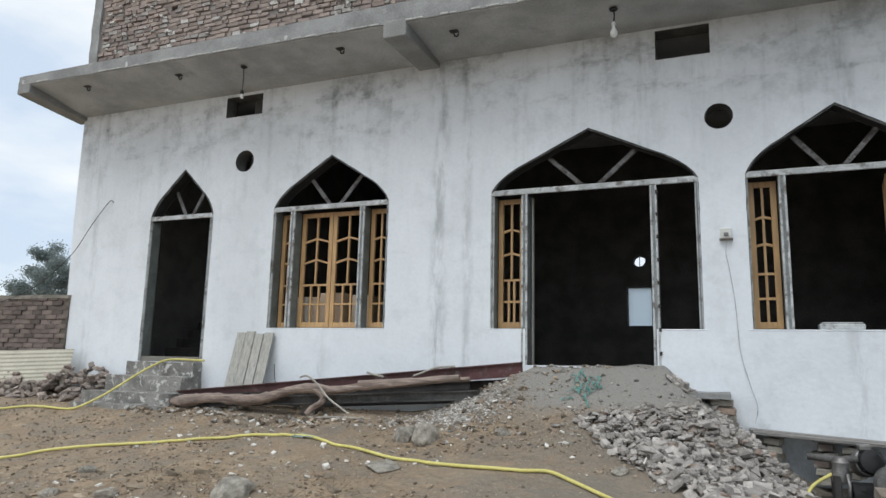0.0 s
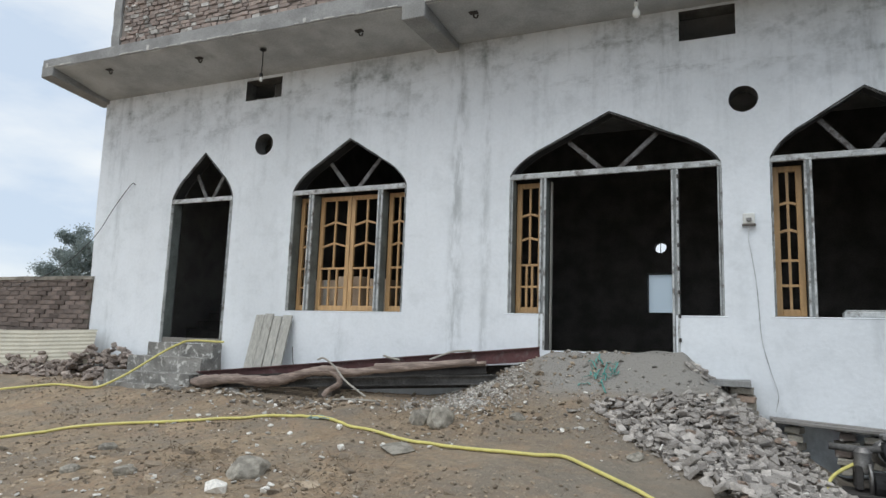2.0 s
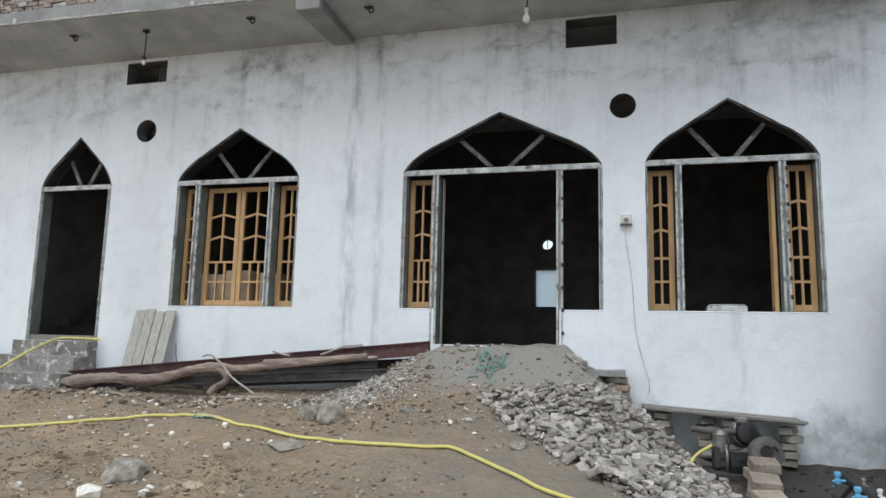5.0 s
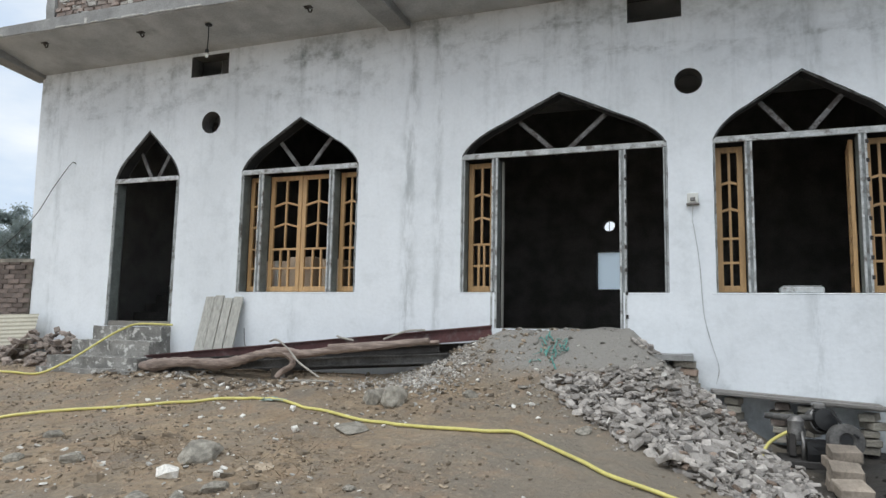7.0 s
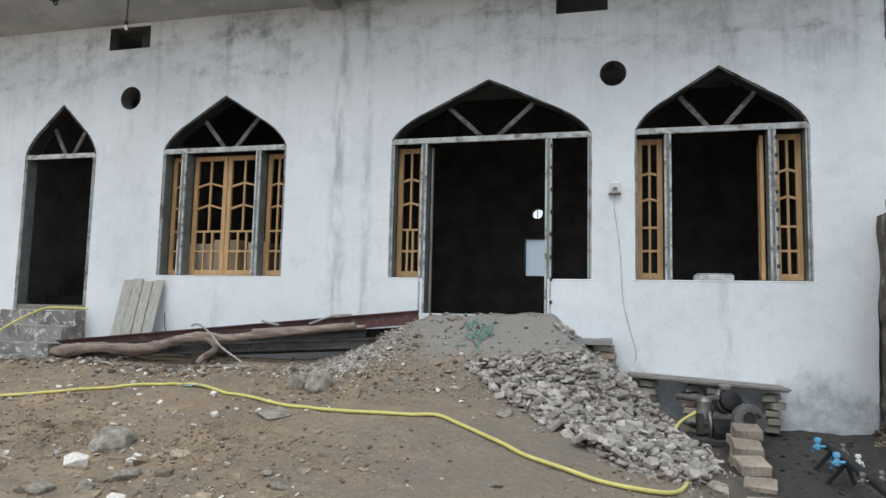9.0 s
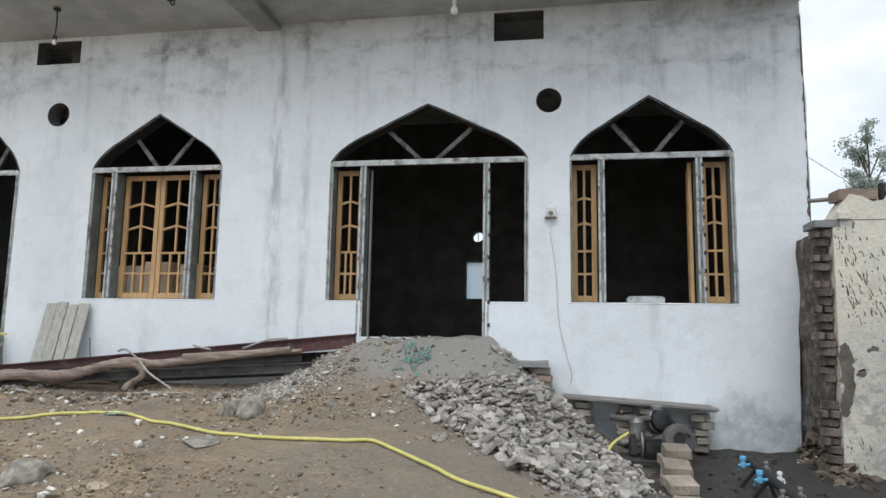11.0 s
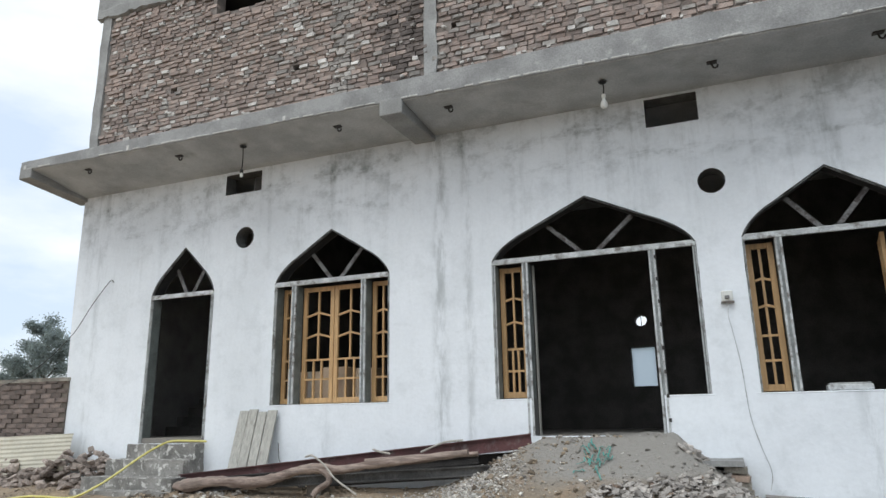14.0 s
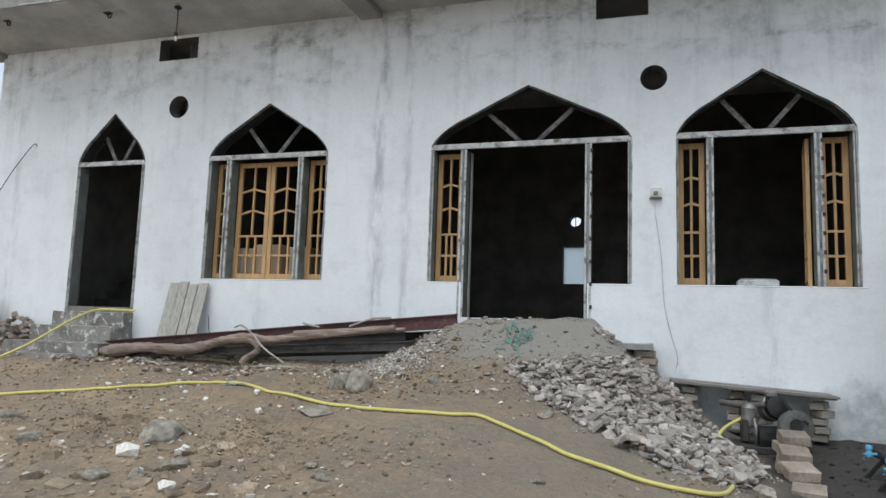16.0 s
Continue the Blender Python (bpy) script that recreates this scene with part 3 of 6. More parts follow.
def translucent(m, colour, amount):
    """Let light shine through a thin leaf or the added back pane."""
    n, l = m.node_tree.nodes, m.node_tree.links
    out = next(x for x in n if x.type == "OUTPUT_MATERIAL")
    tr = n.new("ShaderNodeBsdfTranslucent"); tr.inputs["Color"].default_value = (*colour, 1)
    mx = n.new("ShaderNodeMixShader"); mx.inputs[0].default_value = amount
    l.new(n["Principled BSDF"].outputs[0], mx.inputs[1]); l.new(tr.outputs[0], mx.inputs[2])
    l.new(mx.outputs[0], out.inputs["Surface"])


translucent(M_LEAF, (0.34, 0.40, 0.36), 0.45)
# paler still: haze before the yard tree put into its leaf colour
M_LEAF_PALE = material("pale_grey_green_leaf", (0.34, 0.38, 0.33), 0.7, vary=0.3, scale=3, fine=20, bump=0.0, random_piece=0.5, island=True)
translucent(M_LEAF_PALE, (0.50, 0.56, 0.48), 0.5)
# added translucent pane that softens the daylight in the back doorway
M_PANE = material("dusty_window_pane", (0.55, 0.60, 0.63), 0.5, vary=0.2, scale=5, fine=20, bump=0.05)
translucent(M_PANE, (0.86, 0.93, 0.98), 0.95)
M_SOFFIT = material("shuttered_concrete", (0.51, 0.52, 0.515), 0.9, vary=0.25, scale=2.0, fine=45, bump=0.35,
                    dark=(0.27, 0.27, 0.265), dark_at=(0.55, 0.78), dark_scale=1.6)
M_FASCIA = material("worn_slab_edge", (0.35, 0.35, 0.345), 0.92, vary=0.3, scale=3, fine=45, bump=0.5,
                    dark=(0.46, 0.455, 0.44), dark_at=(0.60, 0.72), dark_scale=5.0)
M_LIME = material("flaking_lime", (0.62, 0.61, 0.585), 0.9, vary=0.25, scale=12, fine=60, bump=0.4)
M_CARTON = material("brown_carton", (0.66, 0.53, 0.40), 0.9, vary=0.2, scale=3, fine=30, bump=0.1)
M_FLOOR = material("dusty_cement_floor", (0.30, 0.28, 0.25), 0.95, vary=0.3, scale=2, fine=30, bump=0.3)

m_bulb = bpy.data.materials.new("frosted_bulb")
m_bulb.use_nodes = True
bsdf = m_bulb.node_tree.nodes["Principled BSDF"]
bsdf.inputs["Base Color"].default_value = (0.82, 0.82, 0.78, 1)
bsdf.inputs["Roughness"].default_value = 0.25

# ---- shell of the house ----
Y_BACK = 13.0


def structure(name, bm, mat, label, category):
    return tagged(part(name, bm, mat), label, category, kind="structure")


def soffit_z(x, y):
    """Underside of the slab, whose outer edge sags towards the right."""
    return Z_SOFFIT + (-0.0175 * (x + 0.2) - 0.01) * smooth01(8.6, 7.5, y)


def slab_mesh():
    bm = bmesh.new()
    xs = [-10.32, -9.0, -7.0, -5.0, -3.0, -1.0, 1.0, 3.12]
    rows = []
    for x in xs:
        rows.append([bm.verts.new(p) for p in ((x, Y_EDGE, Z_SLAB), (x, Y_EDGE + 0.004, soffit_z(x, Y_EDGE) + 0.02), (x, Y_EDGE + 0.02, soffit_z(x, Y_EDGE)), (x, 7.9, soffit_z(x, 7.9)), (x, 8.25, soffit_z(x, 8.25)),
                                              (x, FY, Z_SOFFIT), (x, Y_BACK + 0.3, Z_SOFFIT), (x, Y_BACK + 0.3, Z_SLAB))])
    for a, b in zip(rows, rows[1:]):
        for i in range(8):
            bm.faces.new((a[i], a[(i + 1) % 8], b[(i + 1) % 8], b[i]))
    bm.faces.new(rows[0]); bm.faces.new(rows[-1][::-1])
    return bm


slab = structure("ceiling", slab_mesh(), M_SOFFIT,
                 "raw grey concrete slab with shuttering marks", "slab")


def slab_edge():
    """The worn face of the slab's outer edge, a hair proud of it, ragged along both borders."""
    bm = bmesh.new()
    rows = []
    n = 180
    for i in range(n + 1):
        x = -10.32 + 13.44 * i / n
        a, b = 0.012 * noise.noise(Vector((x * 3, 0, 1))), 0.012 * noise.noise(Vector((x * 4, 5, 1)))
        y = Y_EDGE - 0.006 - 0.006 * abs(noise.noise(Vector((x * 2, 9, 1))))
        z0, z1 = soffit_z(x, Y_EDGE) + 0.012 + abs(a), Z_SLAB + 0.006 + b
        rows.append([bm.verts.new(p) for p in ((x, y + 0.03, z1), (x, y, z1 - 0.012), (x, y, z0), (x, y + 0.03, z0 - 0.004))])
    for a, b in zip(rows, rows[1:]):
        for i in range(3):
            bm.faces.new((a[i], a[i + 1], b[i + 1], b[i]))
    return bm


def edge_chips():
    """Flakes of pale shuttering lime left along the lower border and the ends of the slab's face."""
    r = random.Random(63)
    bm = bmesh.new()
    x = -10.25
    while x < 3.0:
        l = r.uniform(0.03, 0.30)
        if noise.noise(Vector((x * 0.6, 3, 3))) > -0.25 and r.random() < 0.75 and not -3.70 < x + l / 2 < -3.32:
            z = soffit_z(x, Y_EDGE) + 0.022
            h = r.uniform(0.010, 0.026) if r.random() < 0.85 else r.uniform(0.03, 0.12)
            if h > 0.03:
                l = min(l, 0.05)
            box(bm, x, x + l, Y_EDGE - 0.016, Y_EDGE + 0.004, z, z + h, bevel=0.003)
        x += l + r.uniform(0.0, 0.08)
    return bm


structure("slab_edge_lime", edge_chips(), M_LIME, "flaking white lime along the slab's lower edge", "slab")
structure("slab_edge", slab_edge(), M_FASCIA, "worn pale concrete edge of the slab", "slab")


def bracket(x0, x1, outer=5.565):
    """A cantilever beam under the slab's overhang, deeper at its outer end."""
    bm = bmesh.new()
    y0, y1 = Y_EDGE - 0.012, FY + 0.1
    prof = [(y0, max(Z_SOFFIT + 0.10, outer + 0.22)), (y0, outer), (y1, 5.615), (y1, Z_SOFFIT + 0.10)]
    a = [bm.verts.new((x0, y, z)) for y, z in prof]
    b = [bm.verts.new((x1, y, z)) for y, z in prof]
    bm.faces.new(a); bm.faces.new(b[::-1])
    for i in range(4):
        bm.faces.new((a[i], a[(i + 1) % 4], b[(i + 1) % 4], b[i]))
    bmesh.ops.bevel(bm, geom=bm.edges[:], offset=0.01, segments=1, affect="EDGES")
    return bm


for x0, x1, outer in ((-3.67, -3.35, 5.565), (2.80, 3.135, 5.565), (-10.335, -10.06, 5.72)):
    structure("beam", bracket(x0, x1, outer), M_CONCRETE, "raw concrete cantilever beam under the slab", "beam")

structure("wall_left_side", boxes((X_LEFT + 0.003, X_LEFT + 0.28, FY + THICK, Y_BACK, 0.0, Z_SOFFIT)), M_PLASTER, "white plastered side wall", "wall")
structure("wall_right_side", boxes((X_RIGHT - 0.28, X_RIGHT - 0.003, FY + THICK, Y_BACK, 0.0, Z_SOFFIT)), M_PLASTER, "white plastered side wall", "wall")
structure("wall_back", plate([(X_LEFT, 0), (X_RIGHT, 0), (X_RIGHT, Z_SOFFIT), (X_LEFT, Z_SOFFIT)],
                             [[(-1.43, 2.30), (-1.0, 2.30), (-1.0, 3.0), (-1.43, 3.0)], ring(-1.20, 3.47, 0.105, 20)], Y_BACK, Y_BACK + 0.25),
          M_DARKROOM, "back wall coloured dark for the unlit room, with one small opening", "wall")
# upper half of a back doorway, built as a window with an added pane
w3 = tagged(empty("window_3"), "upper part of the back doorway, filled with an added pane", "window", kind="structure")
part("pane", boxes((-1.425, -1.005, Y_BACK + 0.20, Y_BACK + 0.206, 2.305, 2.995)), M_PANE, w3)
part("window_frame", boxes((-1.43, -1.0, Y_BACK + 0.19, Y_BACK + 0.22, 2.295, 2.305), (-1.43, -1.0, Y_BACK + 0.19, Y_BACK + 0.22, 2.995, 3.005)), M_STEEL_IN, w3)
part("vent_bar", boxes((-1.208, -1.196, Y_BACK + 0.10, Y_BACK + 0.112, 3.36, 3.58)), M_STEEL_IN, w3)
structure("wall_inner", boxes((-6.62, -6.40, FY + THICK, Y_BACK, 1.5, Z_SOFFIT)), M_DARKROOM, "partition wall coloured dark for the unlit room", "wall")
# dark sheets over the side walls put the room's shade into colour
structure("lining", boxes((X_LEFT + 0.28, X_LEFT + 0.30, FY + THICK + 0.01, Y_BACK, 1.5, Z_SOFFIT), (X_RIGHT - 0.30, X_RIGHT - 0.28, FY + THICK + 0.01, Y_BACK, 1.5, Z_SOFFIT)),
          M_DARKROOM, "added inner sheets coloured dark for the unlit room", "wall")
structure("floor", boxes((X_LEFT + 0.3, X_RIGHT - 0.3, FY + 0.02, Y_BACK, 1.2, Z_FLOOR - 0.004)), M_FLOOR, "dusty cement floor indoors", "floor")


def reveal(names):
    """An added inner skin behind the front wall between the openings, dark to paint the room's shade."""
    hs = [outline(n) for n in OPENINGS] + [ring(-6.575, 4.57, 0.17), ring(0.18, 4.485, 0.155)]
    hs += [[(-7.0, 5.31), (-6.31, 5.31), (-6.31, 5.64), (-7.0, 5.64)], [(-0.50, 5.28), (0.12, 5.28), (0.12, 5.655), (-0.50, 5.655)]]
    return plate([(X_LEFT, 1.3), (X_RIGHT, 1.3), (X_RIGHT, Z_SOFFIT - 0.004), (X_LEFT, Z_SOFFIT - 0.004)], hs, FY + THICK, FY + THICK + 0.02)


structure("wall_front_inside", reveal(OPENINGS), M_DARKROOM, "added inner skin coloured dark for the unlit room", "wall")



def rough_block(x0, x1, y0, y1, z0, z1, seed, amount=0.018, cuts=7):
    bm = boxes((x0, x1, y0, y1, z0, z1))
    bmesh.ops.subdivide_edges(bm, edges=bm.edges[:], cuts=cuts, use_grid_fill=True)
    o = Vector((seed * 3.7, seed * 1.3, 0))
    for v in bm.verts:
        v.co += noise.noise_vector(v.co * 5 + o) * amount + noise.noise_vector(v.co * 14 + o) * amount * 0.5
    return bm


# upper storey
UX0, UX1 = X_LEFT, X_RIGHT
PUTLOGS = ((-8.32, 7.44), (-5.77, 7.32), (-3.02, 7.40), (-1.2, 8.1))
structure("wall_upper", plate([(UX0 + 0.05, Z_SLAB), (UX1, Z_SLAB), (UX1, 9.33), (UX0 + 0.05, 9.33)],
                              [[(-7.50, 8.72), (-5.25, 8.72), (-5.25, 9.28), (-7.50, 9.28)]] + [[(x - 0.07, z - 0.045), (x + 0.07, z - 0.045), (x + 0.07, z + 0.055), (x - 0.07, z + 0.055)] for x, z in PUTLOGS], FY + 0.035, FY + 0.25), M_MORTAR,
          "dark recessed mortar behind the upper brickwork", "wall")
# unseen walls added to keep the upper opening dark
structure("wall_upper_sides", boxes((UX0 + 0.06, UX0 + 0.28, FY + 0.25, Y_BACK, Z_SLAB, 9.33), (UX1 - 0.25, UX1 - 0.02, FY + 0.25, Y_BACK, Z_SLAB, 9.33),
                                    (UX0 + 0.3, UX1 - 0.3, Y_BACK - 0.2, Y_BACK, Z_SLAB, 9.33)), M_DARKROOM, "added unseen dark walls closing the upper room", "wall")
structure("column", rough_block(UX0 - 0.07, UX0 + 0.13, FY - 0.01, FY + 0.24, Z_SLAB, 9.33, 6, 0.022, 14), M_CONCRETE, "rough concrete corner column", "column")
structure("column_middle", rough_block(-3.51, -3.31, FY - 0.012, FY + 0.24, Z_SLAB, 9.33, 3, 0.028, 14), M_CONCRETE, "rough concrete column between brick panels", "column")
structure("ring_beam", boxes((UX0 - 0.22, UX1 + 0.1, FY - 0.05, Y_BACK, 9.33, 10.03), bevel=0.02), M_CONCRETE, "rough concrete ring beam and roof", "beam")
# dark sheet that paints shade over the pale underside of the roof
structure("upper_lining", boxes((-7.9, -4.9, FY + 0.252, Y_BACK - 0.3, 9.30, 9.327)), M_DARKROOM, "dark sheet added under the roof for the upper room's shade", "ceiling")


def cement_lip():
    """Cement run down from the ring beam over the top bricks."""
    bm = bmesh.new()
    rows = []
    for i in range(265):
        x = UX0 - 0.20 + 0.05 * i
        n1, n2 = noise.noise(Vector((x * 1.9, 4, 2))), noise.noise(Vector((x * 7.0, 8, 2)))
        low = 9.30 - 0.07 * max(0.0, n1) - 0.045 * n2
        y = FY - 0.054 - 0.012 * abs(n2)
        if -7.5 < x < -5.2:
            low = max(low, 9.305)
        rows.append([bm.verts.new(p) for p in ((x, FY - 0.04, 9.52 + 0.06 * n1), (x, y, 9.48 + 0.06 * n1), (x, y + 0.006, low + 0.02), (x, FY + 0.05, low))])
    for a, b in zip(rows, rows[1:]):
        for i in range(3):
            bm.faces.new((a[i], a[i + 1], b[i + 1], b[i]))
    return bm


structure("ring_beam_edge", cement_lip(), M_CONCRETE, "ragged cement lip under the ring beam", "beam")
for x in (-9.95, -9.7):
    structure("reinforcing_bar", tube([(x, FY + 0.1, 10.0), (x + 0.03, FY + 0.1, 10.6)], 0.012, 6), M_IRON, "thin rusty reinforcing bar", "bar")


# ---- frames, sashes and doors ----
def arch_rim(x0, x1, rise, w=0.021, d=0.03):
    """A thin steel rim that follows the arch."""
    bm = bmesh.new()
    c = ((x0 + x1) / 2, Z_SPRING + 0.25 * rise)
    rows = []
    for x, z in arch(x0, x1, rise):
        v = Vector((c[0] - x, c[1] - z)).normalized() * w
        xi, zi = x + v.x, max(Z_SPRING, z + v.y)
        rows.append([bm.verts.new(p) for p in ((x, FY - 0.006, z), (xi, FY - 0.006, zi), (xi, FY + d, zi), (x, FY + d, z))])
    for a, b in zip(rows, rows[1:]):
        for i in range(4):
            bm.faces.new((a[i], a[(i + 1) % 4], b[(i + 1) % 4], b[i]))
    bm.faces.new(rows[0]); bm.faces.new(rows[-1][::-1])
    return bm


def upright(name, x, w, z0, parent, d=0.18, bolts=False):
    """A frame upright: worn pale flanges, a recessed grey channel between them and a web behind."""
    top, f = Z_SPRING - 0.05, min(0.024, w * 0.32)
    p = part(name, boxes((x - w / 2, x - w / 2 + f, FY - 0.010, FY + 0.02, z0, top), (x + w / 2 - f, x + w / 2, FY - 0.010, FY + 0.02, z0, top), bevel=0.003), M_STEEL, parent)
    part("channel", boxes((x - w / 2 + f, x + w / 2 - f, FY + 0.006, FY + 0.0195, z0, top)), M_CHANNEL, p, "recessed grey channel")
    part("web", boxes((x - w / 2 + 0.004, x + w / 2 - 0.004, FY + 0.0205, FY + d, z0, top)), M_STEEL_IN, p, "dull grey-green steel web")
    if bolts:
        for i in range(8):
            z = z0 + 0.16 + (top - z0 - 0.25) * i / 7
            part("hinge_lug", boxes((x + w / 2 - 0.016, x + w / 2 + 0.014, FY - 0.016, FY + 0.004, z - 0.022, z + 0.022), bevel=0.003), M_IRON, p, "dark iron hinge lug")
    return p


def opening_frame(name, key, mullions, foot, label, category):
    """The steel frame of one opening with its rim, transom, uprights and diagonal struts."""
    x0, x1, rise = OPENINGS[key]
    w = empty(name, (0, 0, 0))
    tagged(w, label, category, kind="structure")
    part("arch_rim", arch_rim(x0, x1, rise), M_RIM, w, "dull chipped grey steel rim in the arch")
    # thin strip added to blacken the arch's shaded underside
    part("arch_soffit", arch_rim(x0 + 0.004, x1 - 0.004, rise - 0.004, 0.012, 0.17), M_ARCH_SHADE, w, "added black lining that paints the shade inside the arch")
    part("transom", boxes((x0 + 0.001, x1 - 0.001, FY - 0.012, FY + 0.02, Z_SPRING - 0.05, Z_SPRING - 0.012), (x0 + 0.001, x1 - 0.001, FY - 0.004, FY + 0.15, Z_SPRING - 0.012, Z_SPRING + 0.022), bevel=0.004), M_STEEL, w)
    for x, wide in ((x0, 0.018 if key == "right_window" else 0.042), (x1, 0.018 if key == "left_window" else 0.042)):
        upright("jamb", x + (0.001 + wide / 2) * (1 if x == x0 else -1), wide, foot, w)
    for x in mullions:
        upright("mullion", x, 0.078, Z_FLOOR if category == "door" else foot, w, bolts=x == mullions[-1] and x > -1)
    c = (x0 + x1) / 2
    for s, start, reach, up in ((-1, 0.05, (x1 - x0) * 0.185, 0.60), (1, 0.03, (x1 - x0) * 0.195, 0.62)):
        bm = bmesh.new()
        bar(bm, (c + s * start, FY + 0.19, Z_SPRING + 0.0), (c + s * (start + 0.02 + reach), FY + 0.19, Z_SPRING + up * rise), 0.055, 0.03)
        part("strut", bm, M_STRUT, w, "rust-streaked dark steel strut")
    return w


def sash(parent, x0, x1, z0, z1, low_cols, m=None, y=FY + 0.185):
    """A wooden sash with two columns above, chevron bars, and low_cols columns in the two lowest rows."""
    st, th = 0.064, 0.045
    bm = boxes((x0, x0 + st, y, y + th, z0, z1), (x1 - st, x1, y, y + th, z0, z1), (x0 + st, x1 - st, y + 0.002, y + th - 0.002, z0, z0 + 0.075),
               (x0 + st, x1 - st, y + 0.002, y + th - 0.002, z1 - 0.065, z1), bevel=0.004)
    s = part("sash", bm, M_WOOD, parent, "varnished yellow pine sash")
    h, a, b = z1 - z0, x0 + st, x1 - st
    c = (a + b) / 2
    bw, by = 0.027, y + th / 2

    def glazing(p, q):
        g = bmesh.new()
        bar(g, p, q, bw, th - 0.012)
        return part("glazing_bar", g, M_WOOD, s)
    zs = [z0 + h * f for f in (0.20, 0.365)]
    for z in zs:
        glazing((a, by, z), (b, by, z))
    glazing((c, by + 0.001, zs[1]), (c, by + 0.001, z1 - 0.06))
    for i in range(1, low_cols):
        x = a + (b - a) * i / low_cols
        glazing((x, by + 0.001, z0 + 0.07), (x, by + 0.001, zs[1]))
    rise = min(0.055, (b - a) * 0.16)
    for f in (0.555, 0.74):
        z = z0 + h * f
        for s1, e1 in (((a, by, z), (c, by, z + rise)), ((c, by, z + rise), (b, by, z))):
            glazing(s1, e1)
    if m is not None:
        s.matrix_basis = m
    return s


Z1, Z2 = Z_SILL + 0.012, Z_SPRING - 0.06
w1 = opening_frame("window_1", "left_window", (-5.625, -4.475), Z_SILL, "pointed arch window with grey steel frame and pine sashes", "window")
sash(w1, -5.925, -5.672, Z1, Z2, 2)
sash(w1, -5.578, -5.054, Z1, Z2, 3)
sash(w1, -5.046, -4.522, Z1, Z2, 3)
sash(w1, -4.428, -4.092, Z1, Z2, 2)
d2 = opening_frame("door_1", "main_door", (-2.14, -0.575), Z_SILL, "wide open pointed arch doorway with grey steel frame", "door")
sash(d2, -2.535, -2.187, Z1, Z2, 3)
part("lining", boxes((-2.092, -2.076, FY + 0.185, FY + 0.25, Z_FLOOR, Z2)), M_BOARD, d2, "weathered grey door lining")
w2 = opening_frame("window_2", "right_window", (0.795, 1.905), Z_SILL, "pointed arch window with grey steel frame, middle casement open", "window")
sash(w2, 0.452, 0.748, Z1, Z2, 2)
sash(w2, 1.952, 2.245, Z1, Z2, 2)
sash(w2, 0.0, 0.53, Z1, Z2, 2, m=pose(1.855, FY + 0.20, 0, 0, 0, 82) @ pose(0, -FY - 0.185, 0))
d1 = opening_frame("door_2", "stair_door", (), 1.50, "narrow open pointed arch doorway with grey steel frame", "door")
for nm, xa, xb in (("window_sill", -6.02, -4.02), ("window_sill", 0.38, 2.34), ("window_sill", -2.62, -2.19), ("window_sill", -0.53, -0.03)):
    structure(nm, boxes((xa, xb, FY - 0.005, FY + 0.16, Z_SILL - 0.022, Z_SILL - 0.002), bevel=0.008), M_PLASTER, "rough white plaster sill", "sill")

# ---- steps at the narrow door ----
steps = tagged(empty("steps"), "three rough worn cement steps with flaking whitewash", "steps", kind="structure")
M_STEP = material("worn_cement_step", (0.30, 0.29, 0.27), 0.95, vary=0.4, scale=4, fine=40, bump=0.7,
                  dark=(0.56, 0.55, 0.52), dark_at=(0.545, 0.60), dark_scale=9.0)


for i, b in enumerate(((-8.37, -7.08, 8.40, 8.66, 1.05, 1.492), (-8.40, -6.98, 8.08, 8.42, 0.8, 1.29), (-8.48, -6.85, 7.74, 8.10, 0.6, 1.075), (-8.40, -6.80, 7.50, 7.78, 0.5, 0.925))):
    part("step", rough_block(*b, i, 0.016, 13), M_STEP, steps)

structure("wall_stairwell", boxes((-9.80, -6.64, 11.7, 11.9, 1.5, Z_SOFFIT), (-9.82, -9.80, FY + 0.27, 11.7, 1.5, Z_SOFFIT), (-6.66, -6.64, FY + 0.27, 11.7, 1.5, Z_SOFFIT)), M_CONCRETE, "bare grey cement stairwell walls", "wall")

# indoor stair behind the narrow door, the stairwell's shade put into its colour
stair = tagged(empty("staircase"), "bare cement stair coloured dark for the unlit stairwell", "stairs", kind="structure")
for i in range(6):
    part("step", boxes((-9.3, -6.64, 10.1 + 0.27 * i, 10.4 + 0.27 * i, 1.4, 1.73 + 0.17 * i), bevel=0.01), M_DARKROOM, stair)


# ---- broken stones ----
def chip_data(seed, flat=0.55, n=11):
    """Vertices and faces of a broken stone about one metre across."""
    rnd = random.Random(seed)
    bm = bmesh.new()
    for _ in range(n):
        v = Vector((rnd.gauss(0, 1), rnd.gauss(0, 1), rnd.gauss(0, 1))).normalized() * rnd.uniform(0.42, 0.53)
        bm.verts.new((v.x * rnd.uniform(0.9, 1.2), v.y * 0.8, v.z * flat))
    r = bmesh.ops.convex_hull(bm, input=bm.verts[:])
    bmesh.ops.delete(bm, geom=[g for g in r["geom_interior"] if isinstance(g, bmesh.types.BMVert)], context="VERTS")
    bm.verts.index_update()
    vs = np.array([v.co[:] for v in bm.verts])
    fs = [[v.index for v in f.verts] for f in bm.faces]
    bm.free()
    return vs, fs


